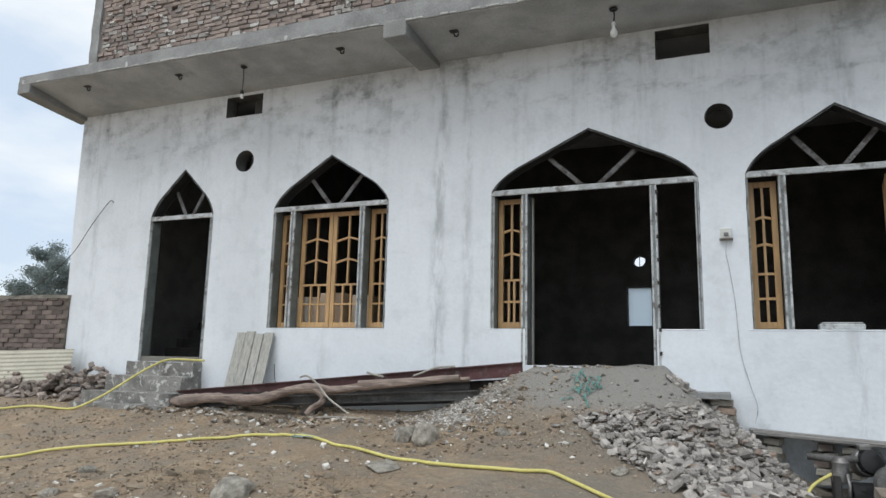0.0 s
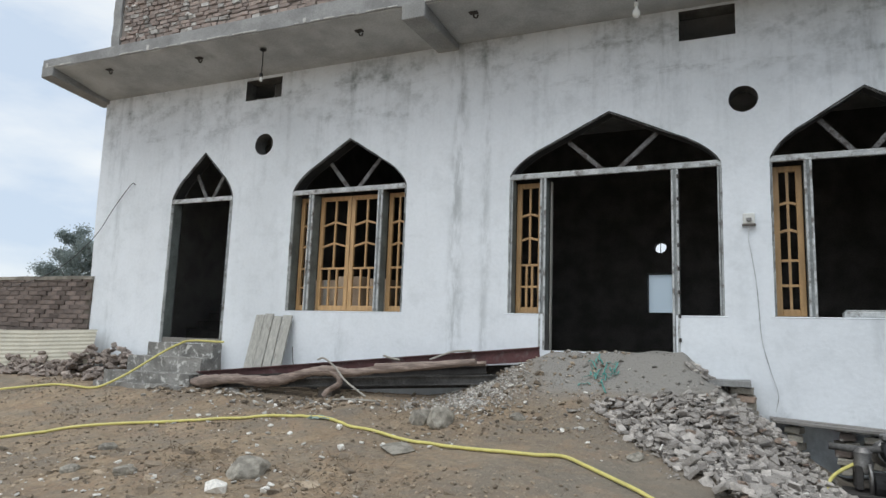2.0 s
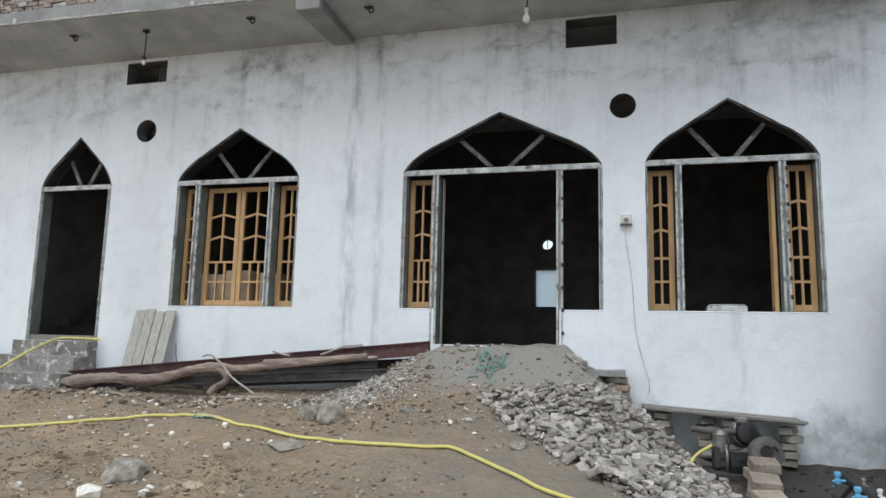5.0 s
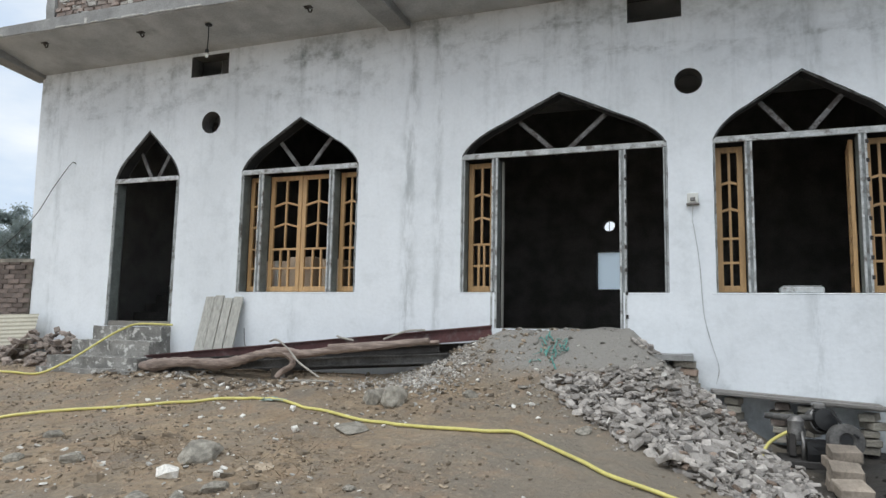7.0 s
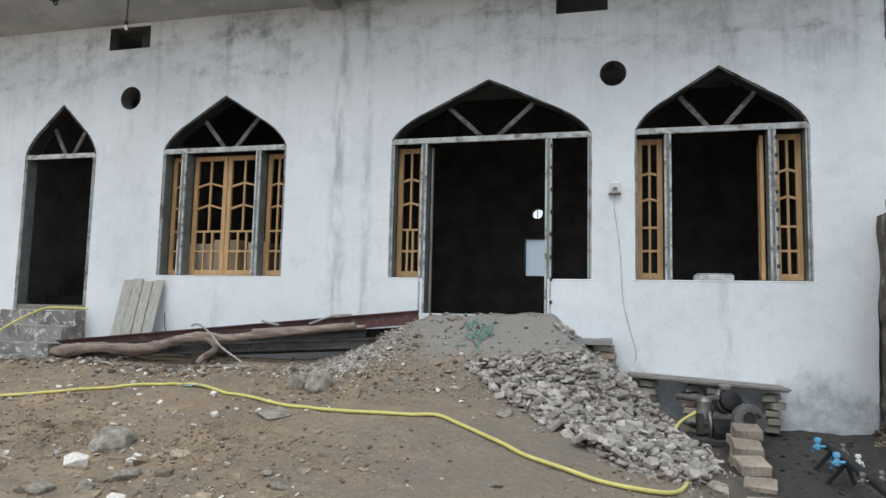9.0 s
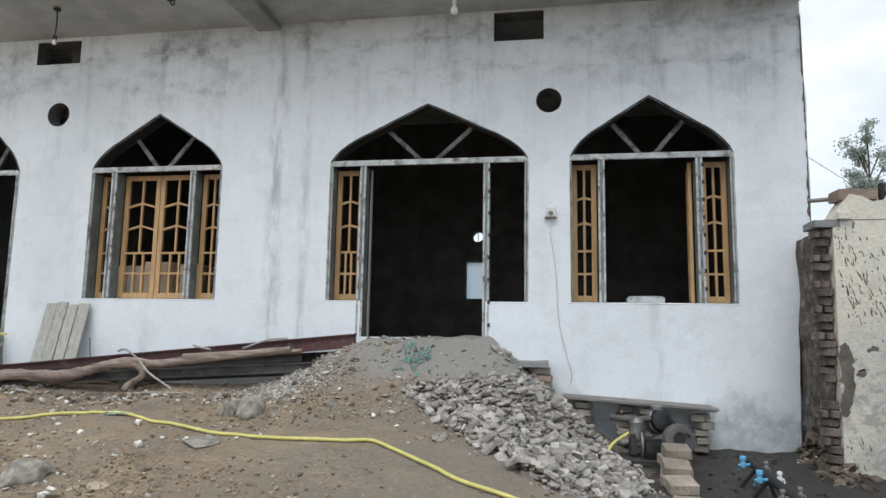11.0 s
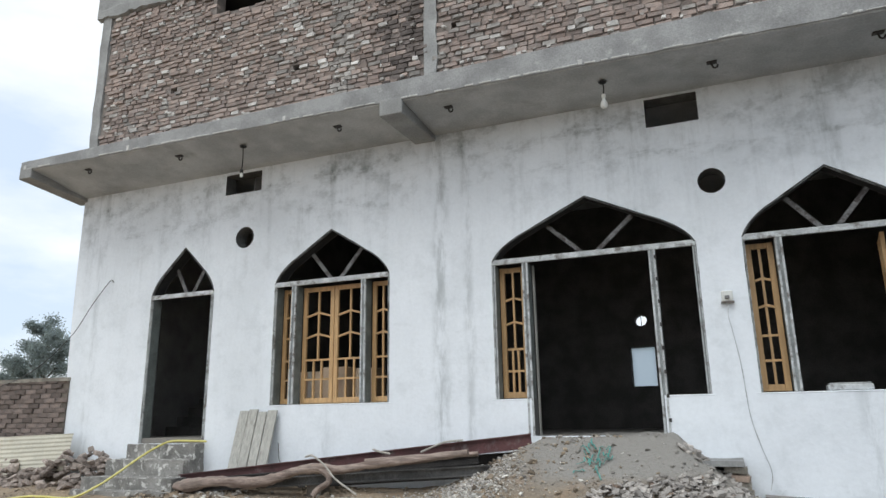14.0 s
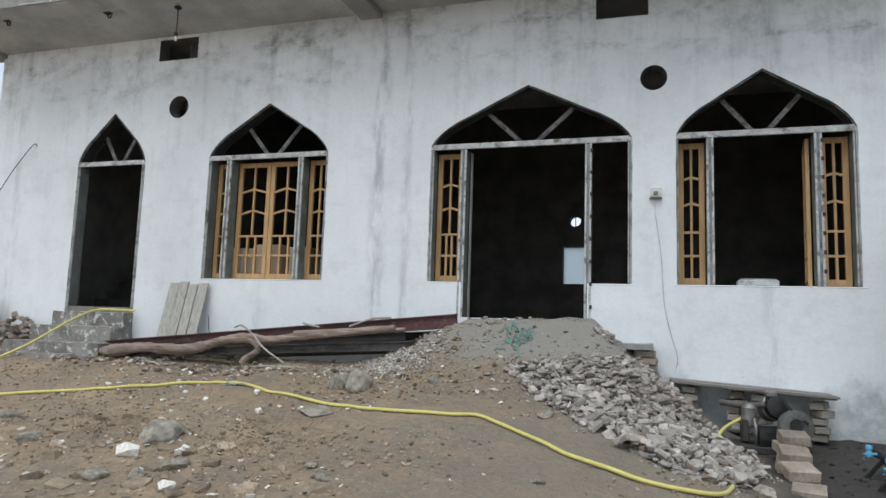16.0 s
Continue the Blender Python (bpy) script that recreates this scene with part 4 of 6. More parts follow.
def slab_data(seed):
    """A broken flat piece of cement: a jittered box with knocked-off corners."""
    rnd = random.Random(seed + 100)
    bm = bmesh.new()
    lx, ly, lz = 0.5, rnd.uniform(0.28, 0.46), rnd.uniform(0.09, 0.20)
    for sx in (-1, 1):
        for sy in (-1, 1):
            cut = rnd.uniform(0.45, 1.0)
            for sz in (-1, 1):
                bm.verts.new((sx * lx * cut * rnd.uniform(0.8, 1), sy * ly * rnd.uniform(0.65, 1), sz * lz * rnd.uniform(0.7, 1)))
    for _ in range(3):
        a = rnd.uniform(0, 6.28)
        bm.verts.new((lx * math.cos(a), ly * math.sin(a), lz * rnd.uniform(-0.6, 0.6)))
    r = bmesh.ops.convex_hull(bm, input=bm.verts[:])
    bmesh.ops.delete(bm, geom=[g for g in r["geom_interior"] if isinstance(g, bmesh.types.BMVert)], context="VERTS")
    bm.verts.index_update()
    vs = np.array([v.co[:] for v in bm.verts])
    fs = [[v.index for v in f.verts] for f in bm.faces]
    bm.free()
    return vs, fs


CHIPS = [chip_data(i, 0.42 + 0.025 * i, 12 + i) for i in range(14)] + [slab_data(i) for i in range(14)]


def chip_mesh(i, name, mat):
    me = bpy.data.meshes.new(name)
    me.from_pydata(CHIPS[i][0].tolist(), [], CHIPS[i][1])
    me.materials.append(mat)
    return me


def scatter(name, rows, mats, label, category, parent=None):
    """Many small stones joined into one object: rows of place, size, stretch, turn, chip number, material index."""
    V, Fc, mi, base = [], [], [], 0
    for place, size, ang, k, mat in rows:
        vs, fs = CHIPS[k]
        R = np.array(Euler(ang).to_matrix())
        V.append((vs * size) @ R.T + np.array(place))
        Fc += [[i + base for i in f] for f in fs]
        mi += [mat] * len(fs)
        base += len(vs)
    me = bpy.data.meshes.new(name)
    me.from_pydata(np.concatenate(V).tolist(), [], Fc)
    for m in mats:
        me.materials.append(m)
    me.polygons.foreach_set("material_index", mi)
    ob = new(name, me)
    if parent:
        ob.parent = parent
    return tagged(ob, label, category, kind="stuff")


def in_poly(x, y, poly):
    hit = False
    for (ax, ay), (bx, by) in zip(poly, poly[1:] + poly[:1]):
        if (ay > y) != (by > y) and x < (bx - ax) * (y - ay) / (by - ay) + ax:
            hit = not hit
    return hit


RUBBLE = [(-1.32, 7.62), (-0.95, 7.72), (-0.35, 7.82), (0.05, 7.95), (0.42, 8.15), (0.80, 7.85), (0.98, 7.4), (1.02, 6.45), (0.72, 5.80), (0.28, 5.62), (-0.38, 6.2), (-0.88, 7.0)]
rnd = random.Random(11)
heap = tagged(empty("rubble_heap", (0, 0, 0)), "sloping heap of broken grey cement and brick rubble on the earth", "rubble")
chip_meshes = [chip_mesh(14 + i, "stone", M_RUBBLE if i % 7 else M_BRICK_DUSTY) for i in range(14)]
placed = 0
rows = []
while placed < 2700:
    x, y = rnd.uniform(-1.4, 1.2), rnd.uniform(5.5, 8.3)
    if not in_poly(x, y, RUBBLE):
        continue
    placed += 1
    edge = min(1.0, 0.25 + 2.0 * min(math.hypot(x - a, y - b) for a, b in RUBBLE))
    lift = rnd.uniform(-0.02, 0.10) * edge
    size = rnd.choice((0.035, 0.04, 0.05, 0.06, 0.075, 0.09, 0.12)) * rnd.uniform(0.8, 1.15)
    ang = (rnd.gauss(0.12, 0.35), rnd.gauss(0.22, 0.35), rnd.uniform(-0.5, 0.5)) if rnd.random() < 0.25 else (rnd.gauss(0, 0.38), rnd.gauss(0, 0.38), rnd.uniform(0, 6.28))
    z = ground_z(x, y) + lift + size * 0.08
    if placed <= 280:
        ob = shared("stone", chip_meshes[rnd.randrange(14)], heap, Matrix.LocRotScale((x, y, z + 0.03), Euler(ang), (max(size, 0.085),) * 3))
    else:
        rows.append(((x, y, z), size, ang, 14 + rnd.randrange(14), 1 if size < 0.07 and rnd.random() < 0.02 else 0))
for _ in range(2600):
    x, y = rnd.uniform(-1.5, 1.15), rnd.uniform(5.45, 8.3)
    if in_poly(x, y, RUBBLE) or min(math.hypot(x - a, y - b) for a, b in RUBBLE) < 0.16:
        size = rnd.uniform(0.012, 0.035)
        rows.append(((x, y, ground_z(x, y) + rnd.uniform(0.0, 0.11) * in_poly(x, y, RUBBLE) + size * 0.1), size, (rnd.gauss(0, 0.5), rnd.gauss(0, 0.5), rnd.uniform(0, 6.28)), 14 + rnd.randrange(14), 0))
for _ in range(46):
    x, y = rnd.uniform(-0.6, 0.95), rnd.uniform(5.65, 7.2)
    if in_poly(x, y, RUBBLE):
        rows.append(((x, y, ground_z(x, y) + 0.10), rnd.uniform(0.12, 0.19), (rnd.gauss(0.1, 0.35), rnd.gauss(0.15, 0.35), rnd.uniform(0, 6.28)), 14 + rnd.randrange(14), 0))
for _ in range(90):
    x, y = rnd.uniform(-0.45, 0.55), rnd.uniform(7.85, 8.35)
    size = rnd.uniform(0.04, 0.12)
    rows.append(((x, y, ground_z(x, y) + size * 0.15), size, (rnd.gauss(0, 0.4), rnd.gauss(0, 0.4), rnd.uniform(0, 6.28)), 14 + rnd.randrange(14), 0))
ob = scatter("small_rubble", rows, [M_RUBBLE_I, M_CHIP], "", "", heap)

# single stones on the earth
def boulder(seed, sz):
    """A broken lump of old mortar and stone: worn facets, a flattish top and a pitted skin."""
    r = random.Random(seed + 400)
    bm = bmesh.new()
    bmesh.ops.create_icosphere(bm, subdivisions=4, radius=0.5)
    o = Vector((seed * 5.3, seed * 2.9, seed))
    cuts = [(Vector((r.gauss(0, 1), r.gauss(0, 1), r.gauss(0.2, 0.8))).normalized(), r.uniform(0.30, 0.44)) for _ in range(11)]
    for v in bm.verts:
        p = v.co * (1.0 + 0.22 * noise.noise(v.co * 2.4 + o))
        for d, reach in cuts:
            over = p.dot(d) - reach
            if over > 0:
                p = p - d * over * 0.92
        p += noise.noise_vector(p * 7 + o) * 0.022 + noise.noise_vector(p * 19 + o) * 0.012
        v.co = Vector((p.x * 1.25, p.y * 1.0, p.z * sz * 1.1))
    me = bpy.data.meshes.new("rock")
    bm.to_mesh(me); bm.free()
    me.materials.append(M_STONE)
    return me


ROCKS = ((-2.98, 7.04, 0.22), (-2.74, 7.0, 0.26), (-3.57, 5.06, 0.36), (-2.02, 7.32, 0.16), (-0.74, 6.46, 0.16), (-3.10, 4.30, 0.12), (-1.88, 4.58, 0.10),
         (-2.07, 4.78, 0.10), (0.93, 6.02, 0.17), (-3.0, 4.55, 0.16), (-2.79, 6.17, 0.33), (-5.0, 4.6, 0.14), (-4.5, 4.7, 0.2), (-3.35, 4.20, 0.16), (-0.55, 4.95, 0.09), (-5.3, 5.2, 0.15))
rnd = random.Random(5)
for i, (x, y, s) in enumerate(ROCKS):
    me = boulder(i, (0.85, 0.8, 0.6, 0.6, 0.6)[i % 5] if i != 10 else 0.22)
    ob = new("rock", me)
    ob.matrix_basis = Matrix.LocRotScale((x, y, ground_z(x, y) + s * (0.20 if i < 2 else 0.07)), Euler((0.1, 0.1, rnd.uniform(0, 6))), (s, s, s * (1.15 if i < 2 else 0.9)))
    tagged(ob, "dusty grey-brown stone half sunk in the earth", "stone", group="loose stones")
for x, y, s in ((-3.49, 4.64, 0.20), (-3.60, 6.46, 0.10), (-3.24, 5.93, 0.11), (-3.13, 4.74, 0.09), (-2.75, 4.15, 0.13)):
    ob = new("plaster_lump", chip_mesh(12, "plaster_lump", M_CHIP))
    ob.matrix_basis = Matrix.LocRotScale((x, y, ground_z(x, y) + 0.025), Euler((0.3, 0.2, x * 9)), (s, s, s))
    tagged(ob, "white broken plaster lump on the earth", "plaster lump", group="plaster lumps")

rnd = random.Random(21)
rows = []
for _ in range(40000):
    x, y = rnd.uniform(-9.5, 3.0), 3.2 + 5.3 * rnd.random()
    if x > 1.15 - 0.3 * rnd.random():
        continue
    clump = noise.noise(Vector((x * 0.9, y * 0.9, 4))) + 0.25 * smooth01(-0.8, -2.0, x)
    if rnd.random() > 0.30 + 1.1 * clump:
        continue
    s = 0.009 + 0.045 * rnd.random() ** 5
    rows.append(((x, y, ground_z(x, y) + s * 0.12), s, (rnd.uniform(-0.5, 0.5), rnd.uniform(-0.5, 0.5), rnd.uniform(0, 6.28)), rnd.randrange(14), 0))
scatter("earth_grit", rows, [M_GRIT], "small brown clods and grit strewn over the earth", "grit")
rows = []
for _ in range(1500):
    x, y = rnd.gauss(-3.6, 1.9), 3.6 + 4.2 * rnd.random()
    if x > -0.9:
        continue
    if rnd.random() > 0.35 + 1.2 * noise.noise(Vector((x * 0.8, y * 0.8, 9))):
        continue
    s = 0.013 + 0.055 * rnd.random() ** 3
    rows.append(((x, y, ground_z(x, y) + s * 0.15), s, (rnd.uniform(-0.5, 0.5), rnd.uniform(-0.5, 0.5), rnd.uniform(0, 6.28)), 14 + rnd.randrange(14), 0))
scatter("plaster_chips", rows, [M_CHIP], "white plaster chips strewn over the earth", "chips")
rows = []
for _ in range(190):
    x, y = rnd.gauss(-3.6, 1.3), rnd.gauss(4.6, 0.55)
    if x > -1.2 or y < 3.4:
        continue
    s = 0.04 + 0.16 * rnd.random() ** 3
    rows.append(((x, y, ground_z(x, y) - s * 0.03), s, (rnd.uniform(-0.3, 0.3), rnd.uniform(-0.3, 0.3), rnd.uniform(0, 6.28)), 14 + rnd.randrange(14), 0 if s > 0.08 or rnd.random() < 0.75 else 1))
scatter("stone_litter", rows, [M_GRIT, M_CHIP], "small dusty stones and plaster bits littering the earth", "stones")
rows = []
for k in range(1700):
    x, y = (rnd.gauss(-2.85, 0.34), rnd.gauss(7.72, 0.17)) if k % 3 else (rnd.gauss(-2.45, 0.22), rnd.gauss(7.88, 0.12))
    if y > 8.4:
        continue
    s = 0.014 + 0.03 * rnd.random()
    rows.append(((x, y, ground_z(x, y) + s * 0.2), s, (rnd.uniform(-0.6, 0.6), rnd.uniform(-0.6, 0.6), rnd.uniform(0, 6.28)), rnd.randrange(14), 0 if rnd.random() < 0.86 else 1))
scatter("gravel_patch", rows, [M_GRAVEL, M_CHIP], "grey crushed gravel spilled beside the ramp", "gravel")
rows = []
for _ in range(300):
    x, y = rnd.uniform(-2.6, -0.1), rnd.uniform(7.0, 8.5)
    s = 0.012 + 0.06 * rnd.random() ** 3
    rows.append(((x, y, ground_z(x, y) + s * 0.12), s, (rnd.uniform(-0.6, 0.6), rnd.uniform(-0.6, 0.6), rnd.uniform(0, 6.28)), rnd.randrange(28), 0 if rnd.random() < 0.9 else 1))
scatter("ramp_gravel", rows, [M_STONE_I, M_CHIP], "grey stones and grit on the sandy ramp", "gravel")
rows = []
for _ in range(420):
    x, y = rnd.uniform(1.2, 3.4), rnd.uniform(5.0, 8.5)
    s = 0.015 + 0.055 * rnd.random() ** 3
    rows.append(((x, y, ground_z(x, y) + s * 0.1), s, (rnd.uniform(-0.6, 0.6), rnd.uniform(-0.6, 0.6), rnd.uniform(0, 6.28)), rnd.randrange(14), 0))
scatter("mud_clods", rows, [M_CLOD], "dark wet clods beside the tap stand", "clods")

# broken bank of clods and debris in front of the beams and down the mound
rows = []
for _ in range(2600):
    x = rnd.uniform(-7.2, -1.3)
    y = rnd.gauss(7.55, 0.20) if x < -2.7 else rnd.uniform(6.9, 8.45)
    if y > 8.45 or rnd.random() > 0.45 + 1.1 * noise.noise(Vector((x * 1.3, y * 1.6, 12))):
        continue
    s = 0.016 + 0.085 * rnd.random() ** 3
    rows.append(((x, y, ground_z(x, y) + s * 0.12), s, (rnd.uniform(-0.6, 0.6), rnd.uniform(-0.6, 0.6), rnd.uniform(0, 6.28)), rnd.randrange(28), rnd.choice((0, 0, 0, 1, 1, 2, 2, 3))))
M_CLOD_DRY = material("dry_dark_clods", (0.17, 0.135, 0.10), 0.95, vary=0.4, scale=8, fine=50, bump=0.6, random_piece=0.4, island=True)
scatter("bank_debris", rows, [M_GRIT, M_STONE_I, M_CLOD_DRY, M_CHIP], "mixed dark clods, stones and plaster bits banked before the beams", "debris")

# dry straw lying on the earth
bm = bmesh.new()
for _ in range(300):
    cx, cy = rnd.choice(((-2.75, 5.1), (-2.6, 4.9), (-3.0, 5.6), (-2.9, 7.2), (-4.4, 5.3), (-3.9, 4.9), (-2.2, 7.7)))
    x, y, a = rnd.gauss(cx, 0.22), rnd.gauss(cy, 0.25), rnd.uniform(0, 6.28)
    l = rnd.uniform(0.02, 0.09)
    z = ground_z(x, y) + 0.012
    bar(bm, (x, y, z), (x + l * math.cos(a), y + l * math.sin(a), z + rnd.uniform(-0.005, 0.05)), 0.004, 0.003, up=(0, 0, 1))
tagged(part("straw", bm, M_STRAW), "dry brown straw and roots strewn on the earth", "straw", kind="stuff")

# ---- hose ----
HOSE = [(-6.97, 8.50, 1.53), (-7.54, 8.46, 1.535), (-7.64, 8.28, 1.47), (-7.70, 8.02, 1.335), (-7.80, 7.70, 1.12), (-7.90, 7.47, 0.97)]
low = [(-8.15, 7.33), (-8.61, 7.25), (-9.04, 7.15), (-10.4, 6.5), (-10.5, 5.7), (-8.6, 5.25), (-7.22, 5.48), (-6.72, 5.92), (-6.25, 6.15), (-5.86, 6.25), (-5.39, 6.39), (-5.18, 6.52), (-4.99, 6.67), (-4.70, 6.75), (-4.38, 6.75), (-4.12, 6.72), (-3.84, 6.67),
       (-3.55, 6.59), (-3.25, 6.50), (-2.78, 6.40), (-2.18, 6.26), (-1.76, 6.20), (-1.52, 6.24), (-1.30, 6.30), (-1.06, 6.08), (-0.82, 5.88), (-0.61, 5.65), (-0.43, 5.50), (-0.13, 5.33), (0.09, 5.32), (0.35, 5.34), (0.58, 5.47), (0.73, 5.92), (0.77, 6.22)]
path = spline(HOSE + [(x, y, ground_z(x, y) + 0.020) for x, y in low] + [(0.78, 6.35, 0.30), (0.74, 6.9, 0.22), (0.70, 7.3, 0.25), (0.78, 7.62, 0.53), (1.02, 7.82, 0.68)], 7)
path = [p if i < 30 or i > 7 * (len(HOSE) + len(low) - 1) else Vector((p.x, p.y, max(p.z, ground_z(p.x, p.y) + 0.016))) for i, p in enumerate(path)]
hose = tagged(part("garden_hose", tube(path, 0.0158, 10), M_HOSE, smooth=True), "long pale yellow plastic hose snaking over the earth", "hose")

# ---- steel beams, log, boards by the wall ----
def i_beam(a, b, h, w, mat, name, label):
    """A rolled steel beam from a to b: web, two flanges."""
    ob = empty(name, (0, 0, 0))
    a, b = Vector(a), Vector(b)
    up = Vector((0, 0, 1))
    d = (b - a).normalized(); u = (up - d * d.dot(up)).normalized()
    for nm, off, ww, hh in (("flange", h / 2 - 0.007, w, 0.014), ("flange", -h / 2 + 0.007, w, 0.014), ("web", 0.0, 0.012, h - 0.028)):
        bm = bmesh.new()
        bar(bm, a + u * off, b + u * off, ww, hh, up=u)
        part(nm, bm, mat, ob)
    return tagged(ob, label, "steel beam", group="beams by the wall")


i_beam((-6.95, 8.02, 1.03), (-2.09, 8.36, 1.53), 0.165, 0.09, M_MAROON, "steel_beam", "long maroon primed steel beam lying along the wall")
i_beam((-7.0, 7.93, 0.985), (-2.70, 8.20, 1.33), 0.10, 0.075, M_IRON, "steel_beam", "dark rusty steel beam under the maroon one")
i_beam((-6.85, 7.82, 0.95), (-2.50, 8.02, 1.225), 0.11, 0.10, M_DUSTY_IRON, "steel_beam", "dusty grey steel beam lying on blocks")
# added dark beam: stands for the shaded gap and hides the pale wall
i_beam((-6.8, 8.40, 0.96), (-2.30, 8.46, 1.27), 0.26, 0.12, M_IRON, "steel_beam", "dark beam added at the wall foot for the shaded gap")
# added blocks, coloured dark to match the shade under the beams
for x in (-6.4, -4.75):
    z = ground_z(x, 7.95)
    ob = part("support_block", rough_block(x - 0.10, x + 0.10, 7.92, 8.12, z - 0.08, 0.93 + (x + 6.85) * 0.066, x, 0.012, 3), M_PIT)
    tagged(ob, "rough block under the steel beams, darkened for the shaded gap", "block", group="blocks under the beams")

log = tagged(empty("log"), "crooked brown bark-stripped branch lying on the beams", "log")
pts = spline([(-6.78, 7.74, 0.99), (-6.5, 7.74, 1.01), (-6.1, 7.74, 1.06), (-5.6, 7.74, 1.05), (-5.25, 7.74, 1.10), (-4.9, 7.75, 1.20), (-4.6, 7.76, 1.235), (-4.3, 7.77, 1.22), (-3.9, 7.79, 1.28), (-3.4, 7.82, 1.335), (-2.7, 7.86, 1.42)], 6)
part("trunk", tube(pts, 0.080, 12, 0.16, lambda t: (1.0 - 0.5 * t) * (1 + 0.12 * math.sin(t * 23)) * min(1.0, 0.55 + 5 * t), 3), M_LOG, log, smooth=True)
part("branch", tube(spline([(-4.62, 7.75, 1.25), (-4.44, 7.72, 1.17), (-4.42, 7.70, 1.08), (-4.55, 7.68, 1.00), (-4.60, 7.66, 0.93)], 5), 0.045, 8, 0.1, lambda t: 1 - 0.3 * t, 4), M_LOG, log, smooth=True)
part("branch", tube(spline([(-4.0, 7.84, 1.32), (-3.3, 7.9, 1.37), (-2.62, 7.98, 1.40)], 6), 0.028, 8, 0.1), M_LOG, log, smooth=True)
for k, pp in enumerate((((-4.85, 7.86, 1.36), (-4.62, 7.66, 1.385), (-4.44, 7.64, 1.28), (-4.26, 7.6, 1.13), (-3.95, 7.55, 0.97)),
                        ((-4.02, 8.08, 1.44), (-3.86, 7.95, 1.42), (-3.70, 7.90, 1.40)), ((-3.3, 7.9, 1.42), (-3.10, 8.12, 1.52), (-2.9, 8.24, 1.54)))):
    tagged(part("rope", tube(spline(pp, 6), 0.012, 6, 0.1, None, k), M_ROPE, smooth=True), "pale frayed rope looped over the beams and log", "rope")
for k, pp in enumerate((((-4.4, 7.55), (-4.1, 7.52), (-3.8, 7.55)), ((-5.95, 7.6), (-5.7, 7.52), (-5.6, 7.44)))):
    tagged(part("stick", tube(spline([(x, y, ground_z(x, y) + 0.03) for x, y in pp], 4), 0.010, 6, 0.15, None, k), M_ROPE), "pale dry stick on the earth", "stick")

board = tagged(empty("board"), "leaning board of four weathered grey planks", "board")
for i in range(4):
    x = -6.42 + i * 0.158
    bm = bmesh.new()
    vs = box(bm, 0, 0.156 - 0.006 * (i % 3), -0.012 - 0.003 * (i % 2), 0.012, 0.0, 1.0 + 0.02 * math.sin(i * 2.1), bevel=0.005)
    bmesh.ops.transform(bm, matrix=pose(x, 8.28 + 0.004 * i, 0.98, -15.0, 0, 0), verts=bm.verts[:])
    part("plank", bm, M_BOARD, board)
bm = bmesh.new(); bar(bm, (-6.40, 8.535, 1.85), (-5.82, 8.545, 1.86), 0.06, 0.025, up=(0, -1, 0.2)); part("batten", bm, M_BOARD, board)
bm = tube(spline([(-5.72, 8.5, 1.5), (-5.62, 8.4, 1.28), (-5.45, 8.3, 1.2)], 4), 0.006, 5)
tagged(part("wire", bm, M_IRON), "thin bent dark wire by the board", "wire")

# ---- brick shelf and pump ----
BRICK_MESH = {}


def brick_mesh(mat, kind, seed=0):
    """A worn brick, one of a few shapes, shared by all alike bricks."""
    key = (mat.name, kind)
    if key not in BRICK_MESH:
        r = random.Random(hash_text(mat.name) + kind)
        bm = boxes((-0.115, 0.115, -0.055, 0.055, -0.036, 0.036), bevel=0.007)
        for v in bm.verts:
            v.co += Vector((r.uniform(-1, 1), r.uniform(-1, 1), r.uniform(-1, 1))) * 0.004
        me = bpy.data.meshes.new("brick")
        bm.to_mesh(me); bm.free()
        me.materials.append(mat)
        BRICK_MESH[key] = me
    return BRICK_MESH[key]


def hash_text(s):
    return sum(ord(c) * (i + 1) for i, c in enumerate(s))


def brick_at(parent, x, y, z, rz=0.0, mat=M_BRICK_DUSTY, s=(1, 1, 1), rx=0.0, ry=0.0):
    r = random.Random(int(x * 977 + y * 131 + z * 7919))
    return shared("brick", brick_mesh(mat, r.randrange(3)), parent, Matrix.LocRotScale((x, y, z), Euler((rx, ry, rz)), s))


M_QUOIN = material("dark_worn_brick", (0.175, 0.14, 0.12), 0.95, vary=0.45, scale=9, fine=50, bump=0.9, random_piece=0.4,
                   dark=(0.40, 0.375, 0.345), dark_at=(0.56, 0.68), dark_scale=7.0)
shelf = tagged(empty("plank_shelf"), "low shelf of grey planks on stacked old bricks against the wall", "shelf")
for y0, y1, dz, xa, xb in ((8.20, 8.375, 0.0, 0.36, 1.95), (8.385, 8.585, 0.006, 0.34, 1.92)):
    bm = bmesh.new(); bar(bm, (xa, (y0 + y1) / 2, 0.955 + dz), (xb, (y0 + y1) / 2, 0.875 + dz), y1 - y0, 0.024, up=(0, 0, 1)); part("plank", bm, M_PLANK, shelf)
bm = bmesh.new(); bar(bm, (0.9, 8.31, 0.908), (1.93, 8.31, 0.855), 0.16, 0.02, up=(0, 0, 1)); part("plank", bm, M_PLANK, shelf)
rnd = random.Random(8)
for x, n, zt in ((0.57, 6, 0.91), (1.0, 5, 0.885), (1.24, 4, 0.87), (1.80, 5, 0.815)):
    for k in range(n):
        brick_at(shelf, x + rnd.uniform(-0.02, 0.02), 8.36 + rnd.uniform(-0.03, 0.03), zt - 0.04 - 0.078 * k, 1.57 + rnd.uniform(-0.45, 0.45), M_STONE if rnd.random() < 0.85 else M_QUOIN, (rnd.uniform(0.85, 1.15), 1.25, rnd.uniform(0.8, 1.05)), rx=rnd.uniform(-0.08, 0.08))
